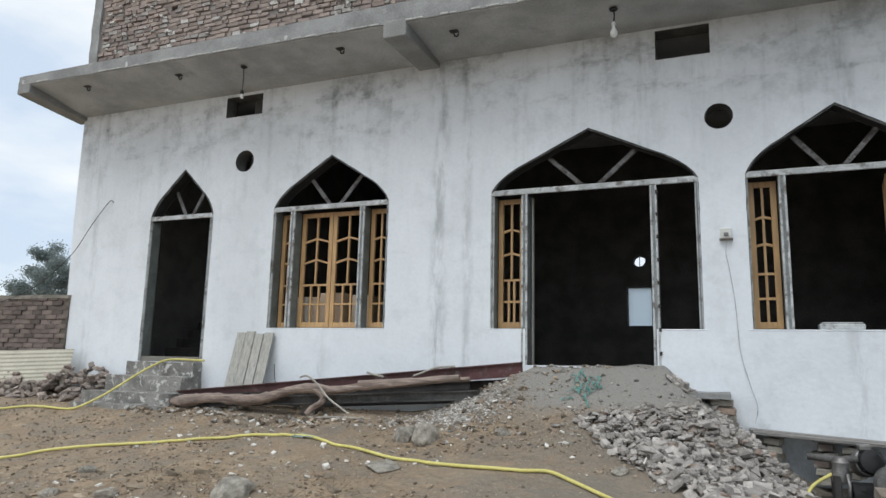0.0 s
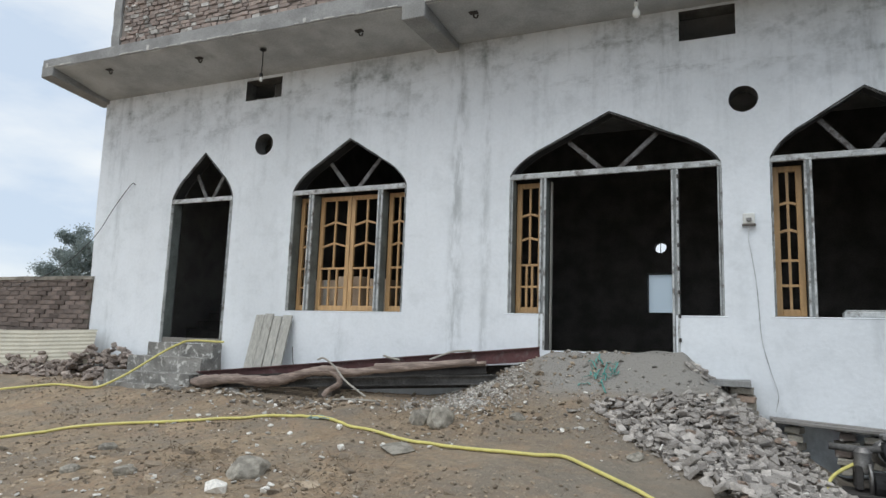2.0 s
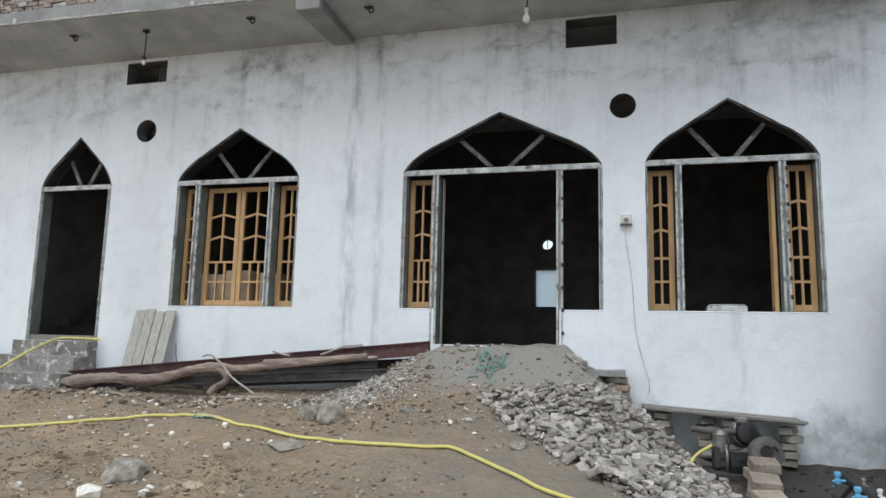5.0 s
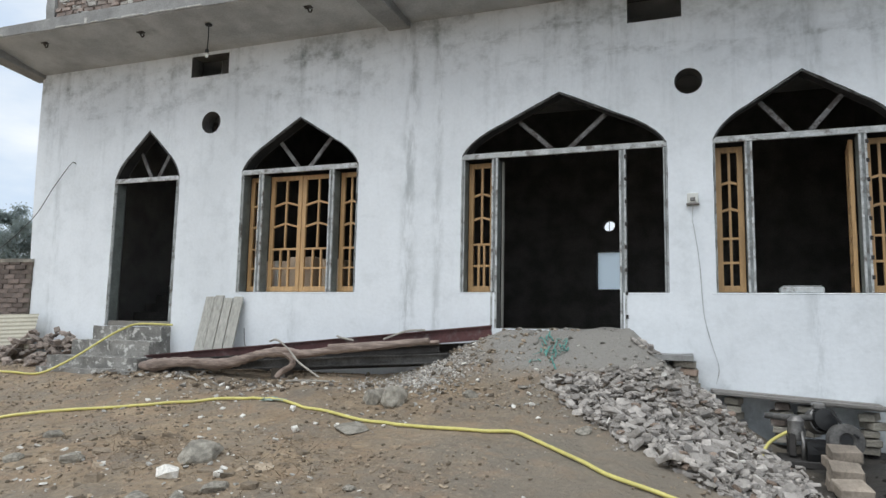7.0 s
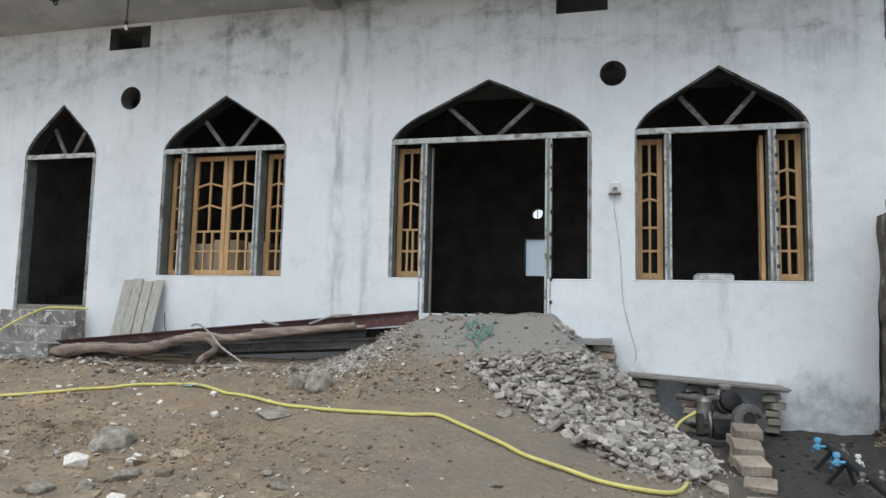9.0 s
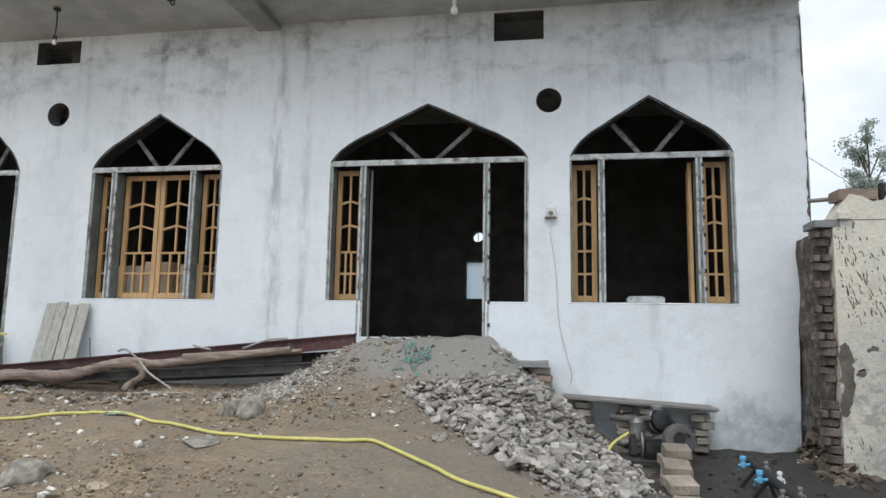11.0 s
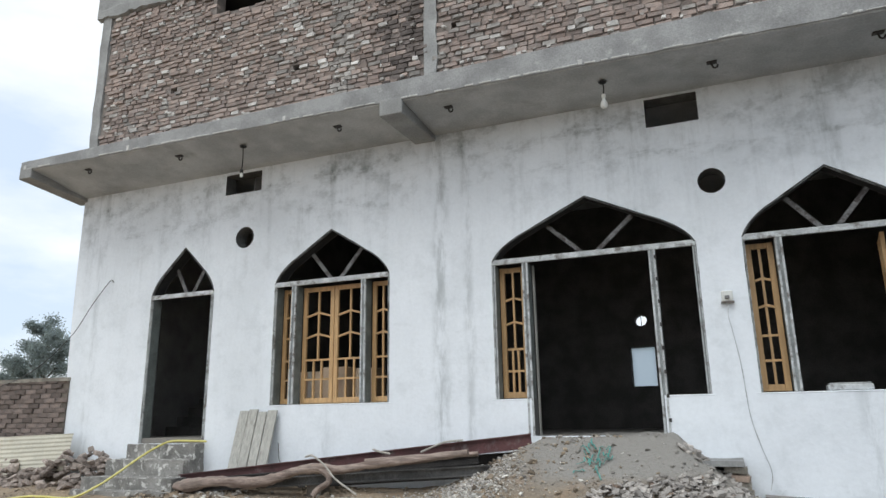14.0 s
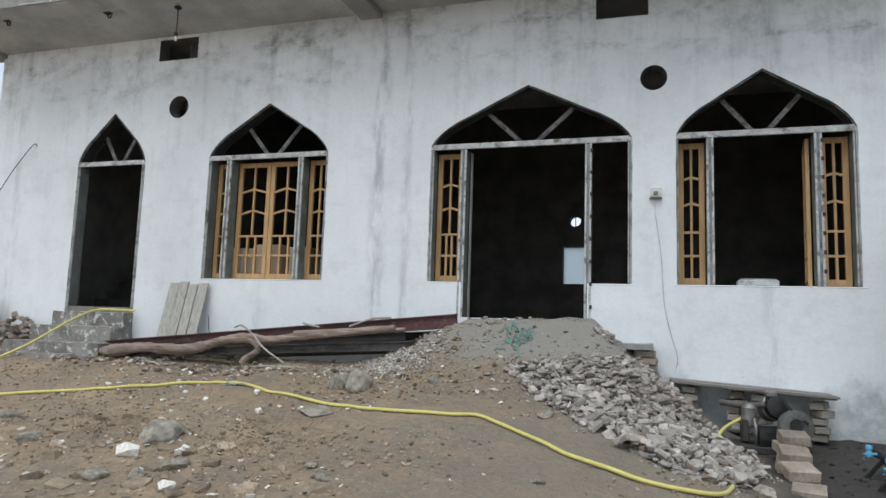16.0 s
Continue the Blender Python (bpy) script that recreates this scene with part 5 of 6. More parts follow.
def ragged_edge():
    """The broken corner of the front wall: deep where plaster fell off low down, nicked above."""
    bm = bmesh.new()
    rows = []
    for i in range(171):
        z = 0.30 + 0.03 * i
        n1, n2 = noise.noise(Vector((z * 1.7, 3, 1))), noise.noise(Vector((z * 9, 6, 1)))
        deep = smooth01(2.95, 2.4, z)
        d = deep * (0.13 + 0.05 * n1 + 0.03 * n2) + (1 - deep) * max(0.002, 0.014 + 0.03 * n1 + 0.03 * n2)
        y = FY - 0.006 - 0.012 * deep * abs(n2)
        rows.append([bm.verts.new(p) for p in ((3.083 - d, FY + 0.02, z), (3.083 - d, y, z), (3.084, y + 0.004 * n2, z), (3.084, FY + 0.2, z))])
    for a, b in zip(rows, rows[1:]):
        for i in range(3):
            bm.faces.new((a[i], a[i + 1], b[i + 1], b[i]))
    return bm


structure("wall_broken_edge", ragged_edge(), M_PIT, "dark broken masonry edge of the front wall", "wall")

pump = tagged(empty("water_pump"), "grey water pump with black motor and belt wheel", "pump")
turn_x = pose(0, 0, 0, 0, 90, 0)
MOTOR = pose(1.30, 7.92, 0.77, 0, 0, 14) @ pose(0, 0, 0, 78, 0, 0)
part("motor", lathe([(0.02, -0.16), (0.085, -0.155), (0.104, -0.13), (0.110, -0.10), (0.110, 0.07), (0.104, 0.09), (0.104, 0.10), (0.06, 0.112), (0.02, 0.112)], 26, MOTOR), M_BLACK, pump, "black electric motor", True)
part("motor_cap", lathe([(0.106, -0.12), (0.124, -0.115), (0.128, -0.04), (0.124, 0.02), (0.108, 0.03)], 26, MOTOR), M_METAL, pump, "dull metal motor casing", True)
part("terminal_box", boxes((1.22, 1.33, 7.86, 7.99, 0.875, 0.93), bevel=0.012), M_METAL, pump)
for a in range(8):
    part("cooling_rib", boxes((-0.006, 0.006, 0.104, 0.118, -0.02, 0.085), bevel=0.002), M_BLACK, pump).matrix_basis = MOTOR @ pose(0, 0, 0, 0, 0, 45 * a)
WHEEL = pose(1.45, 7.70, 0.62, 0, 0, 16) @ pose(0, 0, 0, 80, 0, 0)
wheel = part("belt_wheel", lathe([(0.060, -0.04), (0.140, -0.045), (0.158, -0.035), (0.150, -0.008), (0.150, 0.008), (0.158, 0.035), (0.140, 0.045), (0.075, 0.04), (0.060, 0.02)], 32, WHEEL), M_DUSTY_IRON, pump, "dusty iron belt wheel", True)
part("hub", lathe([(0.02, -0.03), (0.058, -0.03), (0.058, 0.026), (0.02, 0.024)], 16, WHEEL), M_BLACK, wheel)
part("pump_body", lathe([(0.03, -0.12), (0.07, -0.11), (0.085, -0.04), (0.07, 0.02), (0.075, 0.07), (0.04, 0.11)], 18, pose(1.06, 7.80, 0.70)), M_METAL, pump, "", True)
part("inlet_pipe", tube([(0.80, 7.86, 0.80), (0.95, 7.84, 0.79), (1.10, 7.82, 0.79), (1.2, 7.85, 0.80)], 0.032, 10), M_DUSTY_IRON, pump, "", True)
part("outlet_pipe", tube([(1.10, 7.70, 0.68), (1.10, 7.66, 0.58), (1.10, 7.66, 0.40)], 0.018, 8), M_METAL, pump, "", True)
part("base_plate", boxes((0.90, 1.56, 7.60, 8.02, 0.36, 0.43), bevel=0.01), M_IRON, pump)
# black scrap box added to darken the clutter at the pump's base
part("gear_case", rough_block(1.12, 1.34, 7.62, 7.84, 0.42, 0.60, 22, 0.02, 4), M_BLACK, pump, "black scrap box added under the pump")
for x in (1.02, 1.40):
    part("bracket", boxes((x - 0.03, x + 0.03, 7.72, 7.92, 0.45, 0.66), bevel=0.008), M_IRON, pump)
part("belt", tube([(1.36, 7.80, 0.86), (1.47, 7.72, 0.72), (1.56, 7.68, 0.66)], 0.014, 6), M_BLACK, pump, "black rubber belt")

M_BRICK_SAND = material("sandy_brick", (0.38, 0.32, 0.26), 0.95, vary=0.3, scale=9, fine=60, bump=0.7, random_piece=0.2)
pier = tagged(empty("brick_stack"), "stepped row of loose pale bricks running from the pump", "bricks")
for k, (y, top, x, turn) in enumerate(((7.30, 0.62, 1.36, 0.10), (6.95, 0.53, 1.30, -0.08), (6.62, 0.455, 1.28, 0.06), (6.24, 0.37, 1.27, -0.16), (5.88, 0.30, 1.25, 0.12))):
    n = max(1, int((top - ground_z(x, y)) / 0.095) + 1)
    for j in range(n):
        brick_at(pier, x + rnd.uniform(-0.03, 0.03) * (j > 0), y + 0.02 * j, top - 0.05 - 0.095 * j, turn + rnd.uniform(-0.1, 0.1), M_BRICK_SAND, (1.02, 2.3, 1.25), rx=0.10 + rnd.uniform(-0.04, 0.08), ry=rnd.uniform(-0.05, 0.05))

ledge = tagged(empty("broken_pier"), "broken brick pier with a cement cap beside the ramp", "pier")
part("cap", rough_block(-0.30, 0.17, 8.16, 8.60, 1.275, 1.335, 2, 0.008, 5), M_CONCRETE, ledge, "thin grey cement cap")
for k in range(6):
    for j in range(2):
        brick_at(ledge, 0.05 - j * 0.24 + rnd.uniform(-0.04, 0.05) + 0.03 * (k > 1), 8.30 + rnd.uniform(-0.05, 0.05), 1.235 - 0.08 * k, rnd.uniform(-0.3, 0.3), M_BRICK_DUSTY if k in (1, 4) else M_STONE, (rnd.uniform(0.8, 1.15), 1.2, rnd.uniform(0.85, 1.1)), rx=rnd.uniform(-0.08, 0.08), ry=rnd.uniform(-0.08, 0.08))
        brick_at(ledge, 0.06 - j * 0.24 + 0.03 * (k % 2) + 0.03 * (k > 2), 8.45, 1.235 - 0.08 * k, rnd.uniform(-0.1, 0.1), M_STONE, (1, 1.2, 1))

# ---- yard wall and bricks beside the house ----
wall_side = part("wall_yard", plate([(2.91, -0.2), (6.5, -0.2), (6.5, 3.38), (5.4, 3.30), (4.9, 3.27), (4.5, 3.20), (4.2, 3.215), (3.95, 3.17), (3.66, 3.13), (3.48, 3.09), (3.42, 2.99), (3.30, 2.97), (3.22, 3.02), (3.10, 3.05), (3.02, 2.95), (2.93, 2.80)], [], 7.60, 7.86), M_CREAM)
tagged(wall_side, "flaking cream plastered yard wall pitted with chisel marks", "wall", kind="structure")
def coping():
    """A crumbling cement cap whose lower border runs down the wall in tongues."""
    bm = bmesh.new()
    rows = []
    for i in range(103):
        x = 3.45 + 0.03 * i
        n1, n2, n3 = (noise.noise(Vector((x * q, q, 2))) for q in (2.3, 7.0, 15.0))
        top = 3.085 + 0.115 * min(1.0, (x - 3.45) / 0.7) + 0.062 * max(0.0, x - 4.15) + 0.025 * n1 + 0.025 * n2 + 0.022 * n3
        low = top - 0.135 - 0.04 * n1 - 0.03 * abs(n2) - 0.03 * n3
        y = 7.592 - 0.012 * abs(n2)
        rows.append([bm.verts.new(p) for p in ((x, 7.88, top - 0.02), (x, 7.66, top), (x, y + 0.01, top - 0.012), (x, y - 0.006, (top + low) / 2), (x, y + 0.002, low + 0.01), (x, 7.61, low))])
    for a, b in zip(rows, rows[1:]):
        for i in range(5):
            bm.faces.new((a[i], a[i + 1], b[i + 1], b[i]))
    return bm


M_COPING = material("crumbling_cement", (0.42, 0.39, 0.34), 0.95, vary=0.4, scale=5, fine=40, bump=0.8, dark=(0.19, 0.17, 0.15), dark_at=(0.50, 0.62), dark_scale=4.0)
tagged(part("wall_coping", coping(), M_COPING), "crumbling grey cement coping", "coping", kind="structure")
for x, z in ((3.02, 2.83), (3.62, 2.90), (3.98, 2.915), (4.35, 2.93), (4.75, 2.96)):
    part("brick_end", boxes((x - 0.055, x + 0.055, 7.55, 7.62, z - 0.04, z + 0.04), bevel=0.006), M_CREAM, wall_side)
part("crack", boxes((2.93, 5.2, 7.5975, 7.606, 2.787, 2.794)), M_PIT, wall_side)
rnd = random.Random(31)
# chisel marks: short slanting dents proud of the plaster by a hair
bm = bmesh.new()
for _ in range(1700):
    x, z = rnd.uniform(2.95, 5.2), rnd.uniform(0.4, 2.78)
    if noise.noise(Vector((x * 1.6, z * 1.6, 2))) < rnd.uniform(-0.25, 0.2) + 0.22 * smooth01(1.7, 1.2, z):
        continue
    l, t, w = 0.012 + 0.095 * rnd.random() ** 2.2, rnd.gauss(0.24, 0.16), rnd.uniform(0.003, 0.0085)
    c, s = math.cos(t), math.sin(t)
    # a tear-shaped dent: pointed above, blunt below
    ring_f = [bm.verts.new((x + u * c - v * s, 7.5972, z + v * c + u * s)) for u, v in ((0, l), (-w, l * 0.35), (-w * 0.7, 0.0), (w * 0.7, 0.0), (w, l * 0.35))]
    ring_b = [bm.verts.new((v.co.x, 7.603, v.co.z)) for v in ring_f]
    bm.faces.new(ring_f)
    for i in range(5):
        bm.faces.new((ring_f[i], ring_b[i], ring_b[(i + 1) % 5], ring_f[(i + 1) % 5]))
M_DENT = material("dent_core", (0.19, 0.165, 0.135), 0.95, vary=0.35, scale=8, fine=60, bump=0.6)
part("chisel_marks", bm, M_DENT, wall_side, "dark chisel dents in the plaster")
for x, z, w, h in ((2.985, 1.36, 0.06, 0.26), (2.965, 1.12, 0.04, 0.2), (3.46, 1.36, 0.075, 0.07), (3.12, 1.30, 0.05, 0.03), (3.22, 1.55, 0.05, 0.02)):
    bm = bmesh.new()
    bmesh.ops.create_circle(bm, cap_ends=True, segments=44, radius=1, matrix=Matrix.Translation((x, 7.5965, z)) @ Matrix.Diagonal((w, 1, h, 1)) @ pose(0, 0, 0, 90, 0, 0))
    for v in bm.verts:
        v.co += noise.noise_vector(v.co * 9) * 0.05 + noise.noise_vector(v.co * 31) * 0.028
        v.co.y = 7.5965 - 0.0012 * (z < 1.3)
    part("bare_patch", bm, M_DENT, wall_side, "bare patch of fallen plaster")
ob = tagged(part("coping_brick", rough_block(3.00, 3.36, 7.62, 7.86, 3.0, 3.10, 4, 0.012, 3), M_BRICK_DUSTY), "loose dusty brick lump on the yard wall", "brick")
M_MORTAR_ROUGH = material("rough_dark_mortar", (0.16, 0.135, 0.115), 0.95, vary=0.45, scale=7, fine=40, bump=0.9, spread=0.03,
                          dark=(0.30, 0.28, 0.255), dark_at=(0.55, 0.66), dark_scale=6.0)
quoin = tagged(empty("brick_quoin"), "broken brick edge between the house and the yard wall", "wall", kind="structure")
structure("wall_yard_core", rough_block(2.83, 2.912, 7.72, 7.92, -0.1, 2.72, 15, 0.025, 26), M_MORTAR_ROUGH, "dark rough mortar core of the broken wall", "wall")
structure("wall_yard_return", rough_block(2.915, 3.06, 7.90, 8.66, -0.1, 2.70, 16, 0.045, 26), M_MORTAR_ROUGH, "dark rough masonry between the house and the yard wall", "wall")
for k in range(29):
    z = 0.34 + 0.083 * k + rnd.uniform(-0.008, 0.008)
    if k in (9, 10) or rnd.random() < 0.08:
        continue
    if k % 3 == 1:
        brick_at(quoin, 2.80 + rnd.uniform(-0.03, 0.01), 7.70 + rnd.uniform(-0.03, 0.04), z, rnd.uniform(-0.2, 0.2), M_QUOIN, (0.28, 1.1, rnd.uniform(0.85, 1.05)), ry=rnd.uniform(-0.09, 0.09))
        brick_at(quoin, 2.87 + rnd.uniform(-0.008, 0.008), 7.70 + rnd.uniform(-0.03, 0.04), z, rnd.uniform(-0.2, 0.2), M_QUOIN, (0.34, 1.1, rnd.uniform(0.8, 1.0)), ry=rnd.uniform(-0.09, 0.09))
    else:
        w = rnd.uniform(0.42, 0.72)
        brick_at(quoin, 2.915 - 0.115 * w, 7.70 + rnd.uniform(-0.035, 0.04), z, rnd.uniform(-0.16, 0.16), M_QUOIN, (w, 1.1, rnd.uniform(0.82, 1.06)), ry=rnd.uniform(-0.08, 0.08))
part("slab_end", rough_block(2.76, 3.0, 7.60, 7.92, 2.72, 2.79, 6, 0.012, 3), M_CONCRETE, quoin, "grey cement slab end on top")
rows = []
for _ in range(420):
    x, y = 2.86 + rnd.gauss(0, 0.10), 7.95 + rnd.gauss(0, 0.28)
    size = 0.03 + 0.13 * rnd.random() ** 2.5
    z = 0.36 + max(0.0, 0.50 - 2.2 * abs(x - 2.90) - 0.55 * abs(y - 8.1)) * rnd.random()
    rows.append(((x, y, z), size, (rnd.uniform(-0.7, 0.7), rnd.uniform(-0.7, 0.7), rnd.uniform(0, 6.28)), rnd.randrange(28), 0 if rnd.random() < 0.9 else 1))
scatter("mortar_heap", rows, [M_CLOD_DRY, M_STONE_I], "dark crumbled mortar heaped at the foot of the broken wall", "rubble")
tagged(part("pipe_stub", tube([(2.85, 8.0, 3.06), (3.1, 7.95, 3.07), (3.12, 7.95, 3.05), (3.12, 7.84, 2.86)], 0.022, 8), M_PIPE), "bent grey pipe stub on the yard wall", "pipe")
tagged(part("post_stub", boxes((3.40, 3.45, 7.66, 7.72, 2.97, 3.17), bevel=0.01), M_BLACK), "short black post stub on the yard wall", "post")

# ---- tank ----
tank = tagged(empty("water_tank"), "blue plastic water tank on a dark brick base", "water tank")
TX, TY = 4.13, 6.98
R = 0.585
part("body", lathe([(R - 0.06, 0.58), (R - 0.01, 0.595), (R, 0.63), (R + 0.004, 1.0), (R - 0.006, 1.02), (R - 0.006, 1.06), (R + 0.004, 1.08), (R + 0.004, 1.5), (R - 0.006, 1.52), (R - 0.006, 1.56), (R, 1.58), (R, 1.98), (R - 0.03, 2.05),
                    (R - 0.12, 2.12), (R - 0.28, 2.20), (0.22, 2.24), (0.2, 2.25)], 48, pose(TX, TY, 0)), M_TANK, tank, "", True)
lid = part("lid", lathe([(0.235, 2.235), (0.245, 2.25), (0.245, 2.31), (0.22, 2.335), (0.05, 2.35)], 32, pose(TX, TY, 0)), M_TANK, tank, "", True)
part("knob", lathe([(0.05, 2.345), (0.05, 2.38), (0.03, 2.39)], 14, pose(TX, TY, 0)), M_TANK, lid)
pipe = part("overflow_pipe", tube(spline([(3.62, 6.86, 2.15), (3.50, 6.82, 2.155), (3.36, 6.80, 2.15), (3.325, 6.80, 2.08), (3.325, 6.80, 1.80), (3.33, 6.80, 1.55), (3.36, 6.82, 1.46), (3.48, 6.85, 1.40)], 4), 0.016, 8), M_PIPE, tank, "grey-brown overflow pipe", True)
part("union", lathe([(0.03, 0), (0.045, 0.01), (0.045, 0.07), (0.03, 0.08)], 12, pose(3.44, 6.85, 1.40, 0, 90, 0)), M_BLACK, pipe, "black plastic union")
part("outlet_pipe", tube(spline([(3.58, 6.75, 0.70), (3.42, 6.70, 0.705), (3.35, 6.66, 0.66), (3.29, 6.62, 0.40), (3.26, 6.60, 0.12)], 5), 0.013, 8), M_PIPE, tank, "grey outlet pipe", True)
M_BASE = material("dark_base_brick", (0.15, 0.125, 0.11), 0.95, vary=0.4, scale=8, fine=60, bump=0.7, random_piece=0.35)
base = tagged(empty("tank_base"), "low base of dark old bricks under the tank", "base")
for k in range(7):
    z = 0.540 - 0.080 * k
    for i in range(5):
        brick_at(base, 3.86 + 0.245 * i + 0.06 * (k % 2) + rnd.uniform(-0.02, 0.02), 6.47 + rnd.uniform(-0.02, 0.02), z, rnd.uniform(-0.08, 0.08), M_BASE, (1, 1, 1), ry=rnd.uniform(-0.03, 0.03))
    for i in range(5):
        brick_at(base, 3.78 + 0.04 * (k % 2) + rnd.uniform(-0.02, 0.02), 6.60 + 0.235 * i, z, 1.57 + rnd.uniform(-0.08, 0.08), M_BASE, (1, 1, 1))
part("slab", rough_block(3.70, 4.9, 6.40, 7.6, 0.535, 0.583, 12, 0.010, 9), M_BASE, base, "crumbling dark cement bed")
part("core", boxes((3.85, 4.7, 6.53, 7.55, 0.0, 0.535)), M_PIT, base)

# ---- tap stand ----
stand = tagged(empty("tap_stand"), "black pipe on legs with blue and white plastic taps", "tap stand")
PA, PB = Vector((1.97, 7.12, 0.53)), Vector((1.86, 5.25, 0.52))
part("pipe", tube([PA, PA.lerp(PB, 0.3), PA.lerp(PB, 0.6), PB], 0.036, 12), M_BLACK, stand, "", True)
part("end_cap", lathe([(0.03, 0), (0.046, 0.005), (0.046, 0.05), (0.03, 0.06)], 14, pose(1.97, 7.15, 0.53, 90, 0, 0)), M_BLACK, stand)
for f in (0.10, 0.34):
    p = PA.lerp(PB, f)
    for s in (-1, 1):
        bm = bmesh.new(); bar(bm, p + Vector((0, 0, -0.02)), (p.x + s * 0.12 - 0.05, p.y + 0.02, ground_z(p.x, p.y) - 0.05), 0.028, 0.028, up=(0, -1, 0))
        part("leg", bm, M_BLACK, stand)


def tap(p, side, mat, size):
    """A bib tap on the pipe: body, spout and handle."""
    t = part("tap", tube([(0, 0, 0), (side * 0.05, 0, 0), (side * 0.11, 0, 0)], 0.016, 10), mat, stand, "", True)
    t.matrix_basis = Matrix.Translation(p) @ Matrix.Scale(size, 4)
    q = Vector((side * 0.12, 0, 0))
    part("valve_body", lathe([(0.015, -0.035), (0.03, -0.03), (0.033, 0.0), (0.026, 0.03), (0.016, 0.045)], 12, pose(*q)), mat, t, "", True)
    part("spout", tube([q, q + Vector((side * 0.045, 0, -0.01)), q + Vector((side * 0.055, 0, -0.06))], 0.017, 8), mat, t, "", True)
    part("handle", lathe([(0.012, 0.04), (0.034, 0.048), (0.036, 0.075), (0.03, 0.092), (0.01, 0.096)], 12, pose(*q)), mat, t, "", True)


for f, side, mat in ((0.06, -1, M_TAP_BLUE), (0.40, -1, M_TAP_BLUE), (0.12, 1, M_METAL), (0.36, 1, M_TAP_PALE), (0.66, 1, M_METAL), (0.86, 1, M_TAP_PALE), (0.72, -1, M_METAL)):
    tap(PA.lerp(PB, f), side, mat, 0.78 if mat is M_TAP_BLUE else 0.60)

# ---- left yard: wall, sheet, loose bricks ----
M_YARDBRICK = material("old_dusty_brick", (0.195, 0.155, 0.135), 0.95, vary=0.4, scale=6, fine=50, bump=0.9, tint=(0.14, 0.12, 0.11), random_piece=0.4)
yard = tagged(empty("wall_boundary"), "old dark brick boundary wall beside the house", "wall", kind="structure")
part("core", boxes((-15.5, -9.97, 8.575, 8.77, 0.2, 2.50)), M_PIT, yard, "dark recessed mortar")
rnd = random.Random(17)
for k in range(21):
    z = 0.92 + 0.079 * k
    for i in range(14):
        x = -10.09 - 0.242 * i - 0.12 * (k % 2)
        brick_at(yard, x + rnd.uniform(-0.008, 0.008), 8.605 + rnd.uniform(-0.012, 0.012), z + rnd.uniform(-0.005, 0.005), rnd.uniform(-0.03, 0.03), M_YARDBRICK, (1.02, 1.0, 1.03), ry=rnd.uniform(-0.03, 0.03))
part("top_course", rough_block(-15.5, -9.96, 8.54, 8.79, 2.50, 2.56, 3, 0.014, 12), M_STONE, yard, "crumbling mortar top")

bm = bmesh.new()
n, rowsv = 80, []
for i in range(n + 1):
    u = i / n
    wob = 0.006 * math.sin(u * 2 * math.pi * 9)
    rowsv.append([bm.verts.new((-13.9 + (4.38 + 0.14 * u) * j / 6, 8.40 - 0.2 * u + wob, 1.575 + 0.012 * j - u * (0.72 - 0.030 * j) + 0.01 * math.sin(j * 1.3))) for j in range(7)])
for a, b in zip(rowsv, rowsv[1:]):
    for j in range(6):
        bm.faces.new((a[j], a[j + 1], b[j + 1], b[j]))
ex = bmesh.ops.extrude_face_region(bm, geom=bm.faces[:])
bmesh.ops.translate(bm, vec=(0, 0.004, 0.002), verts=[g for g in ex["geom"] if isinstance(g, bmesh.types.BMVert)])
tagged(part("corrugated_sheet", bm, M_SHEET, smooth=True), "cream corrugated metal sheet leaning on the boundary wall", "metal sheet")

pile = tagged(empty("brick_pile"), "heap of broken dusty bricks at the foot of the wall", "bricks")
M_PILE = material("pinkish_broken_brick", (0.40, 0.33, 0.285), 0.95, vary=0.4, scale=7, fine=40, bump=0.8, tint=(0.25, 0.215, 0.19), random_piece=0.35)
chip_b = [chip_mesh(14 + i if i % 2 else i, "broken_brick", M_PILE) for i in range(10)]
for _ in range(300):
    x, y = rnd.uniform(-11.4, -8.42), rnd.uniform(7.75, 8.5)
    top = 1.42 - 0.25 * abs(x + 9.2) if x > -9.7 else 1.16
    z = ground_z(x, y) + max(0.0, (top - 0.95)) * smooth01(7.6, 8.4, y) * rnd.random() + rnd.uniform(0, 0.10) * smooth01(7.7, 8.2, y)
    s = rnd.uniform(0.09, 0.21)
    shared("broken_brick", chip_b[rnd.randrange(10)], pile, Matrix.LocRotScale((x, y, z), Euler((rnd.uniform(-0.6, 0.6), rnd.uniform(-0.6, 0.6), rnd.uniform(0, 6.28))), (s, s, s * 1.2)))

# ---- fittings on the wall and slab ----
def hook(x, y):
    zs = soffit_z(x, y)
    bm = tube(spline([(x, y, zs + 0.01), (x, y, zs - 0.03), (x + 0.012, y, zs - 0.07), (x + 0.045, y, zs - 0.08), (x + 0.06, y, zs - 0.045)], 4), 0.011, 6)
    ob = part("ceiling_hook", bm, M_IRON)
    part("collar", boxes((x - 0.055, x + 0.055, y - 0.035, y + 0.035, zs - 0.018, zs - 0.001), bevel=0.004), M_IRON, ob)
    return tagged(ob, "dark iron fan hook in the concrete soffit", "hook", group="soffit hooks")


for x, y in ((-7.31, 7.86), (-4.50, 7.85), (-2.86, 7.87), (0.32, 7.96), (1.95, 7.98), (-9.11, 7.78)):
    hook(x, y)


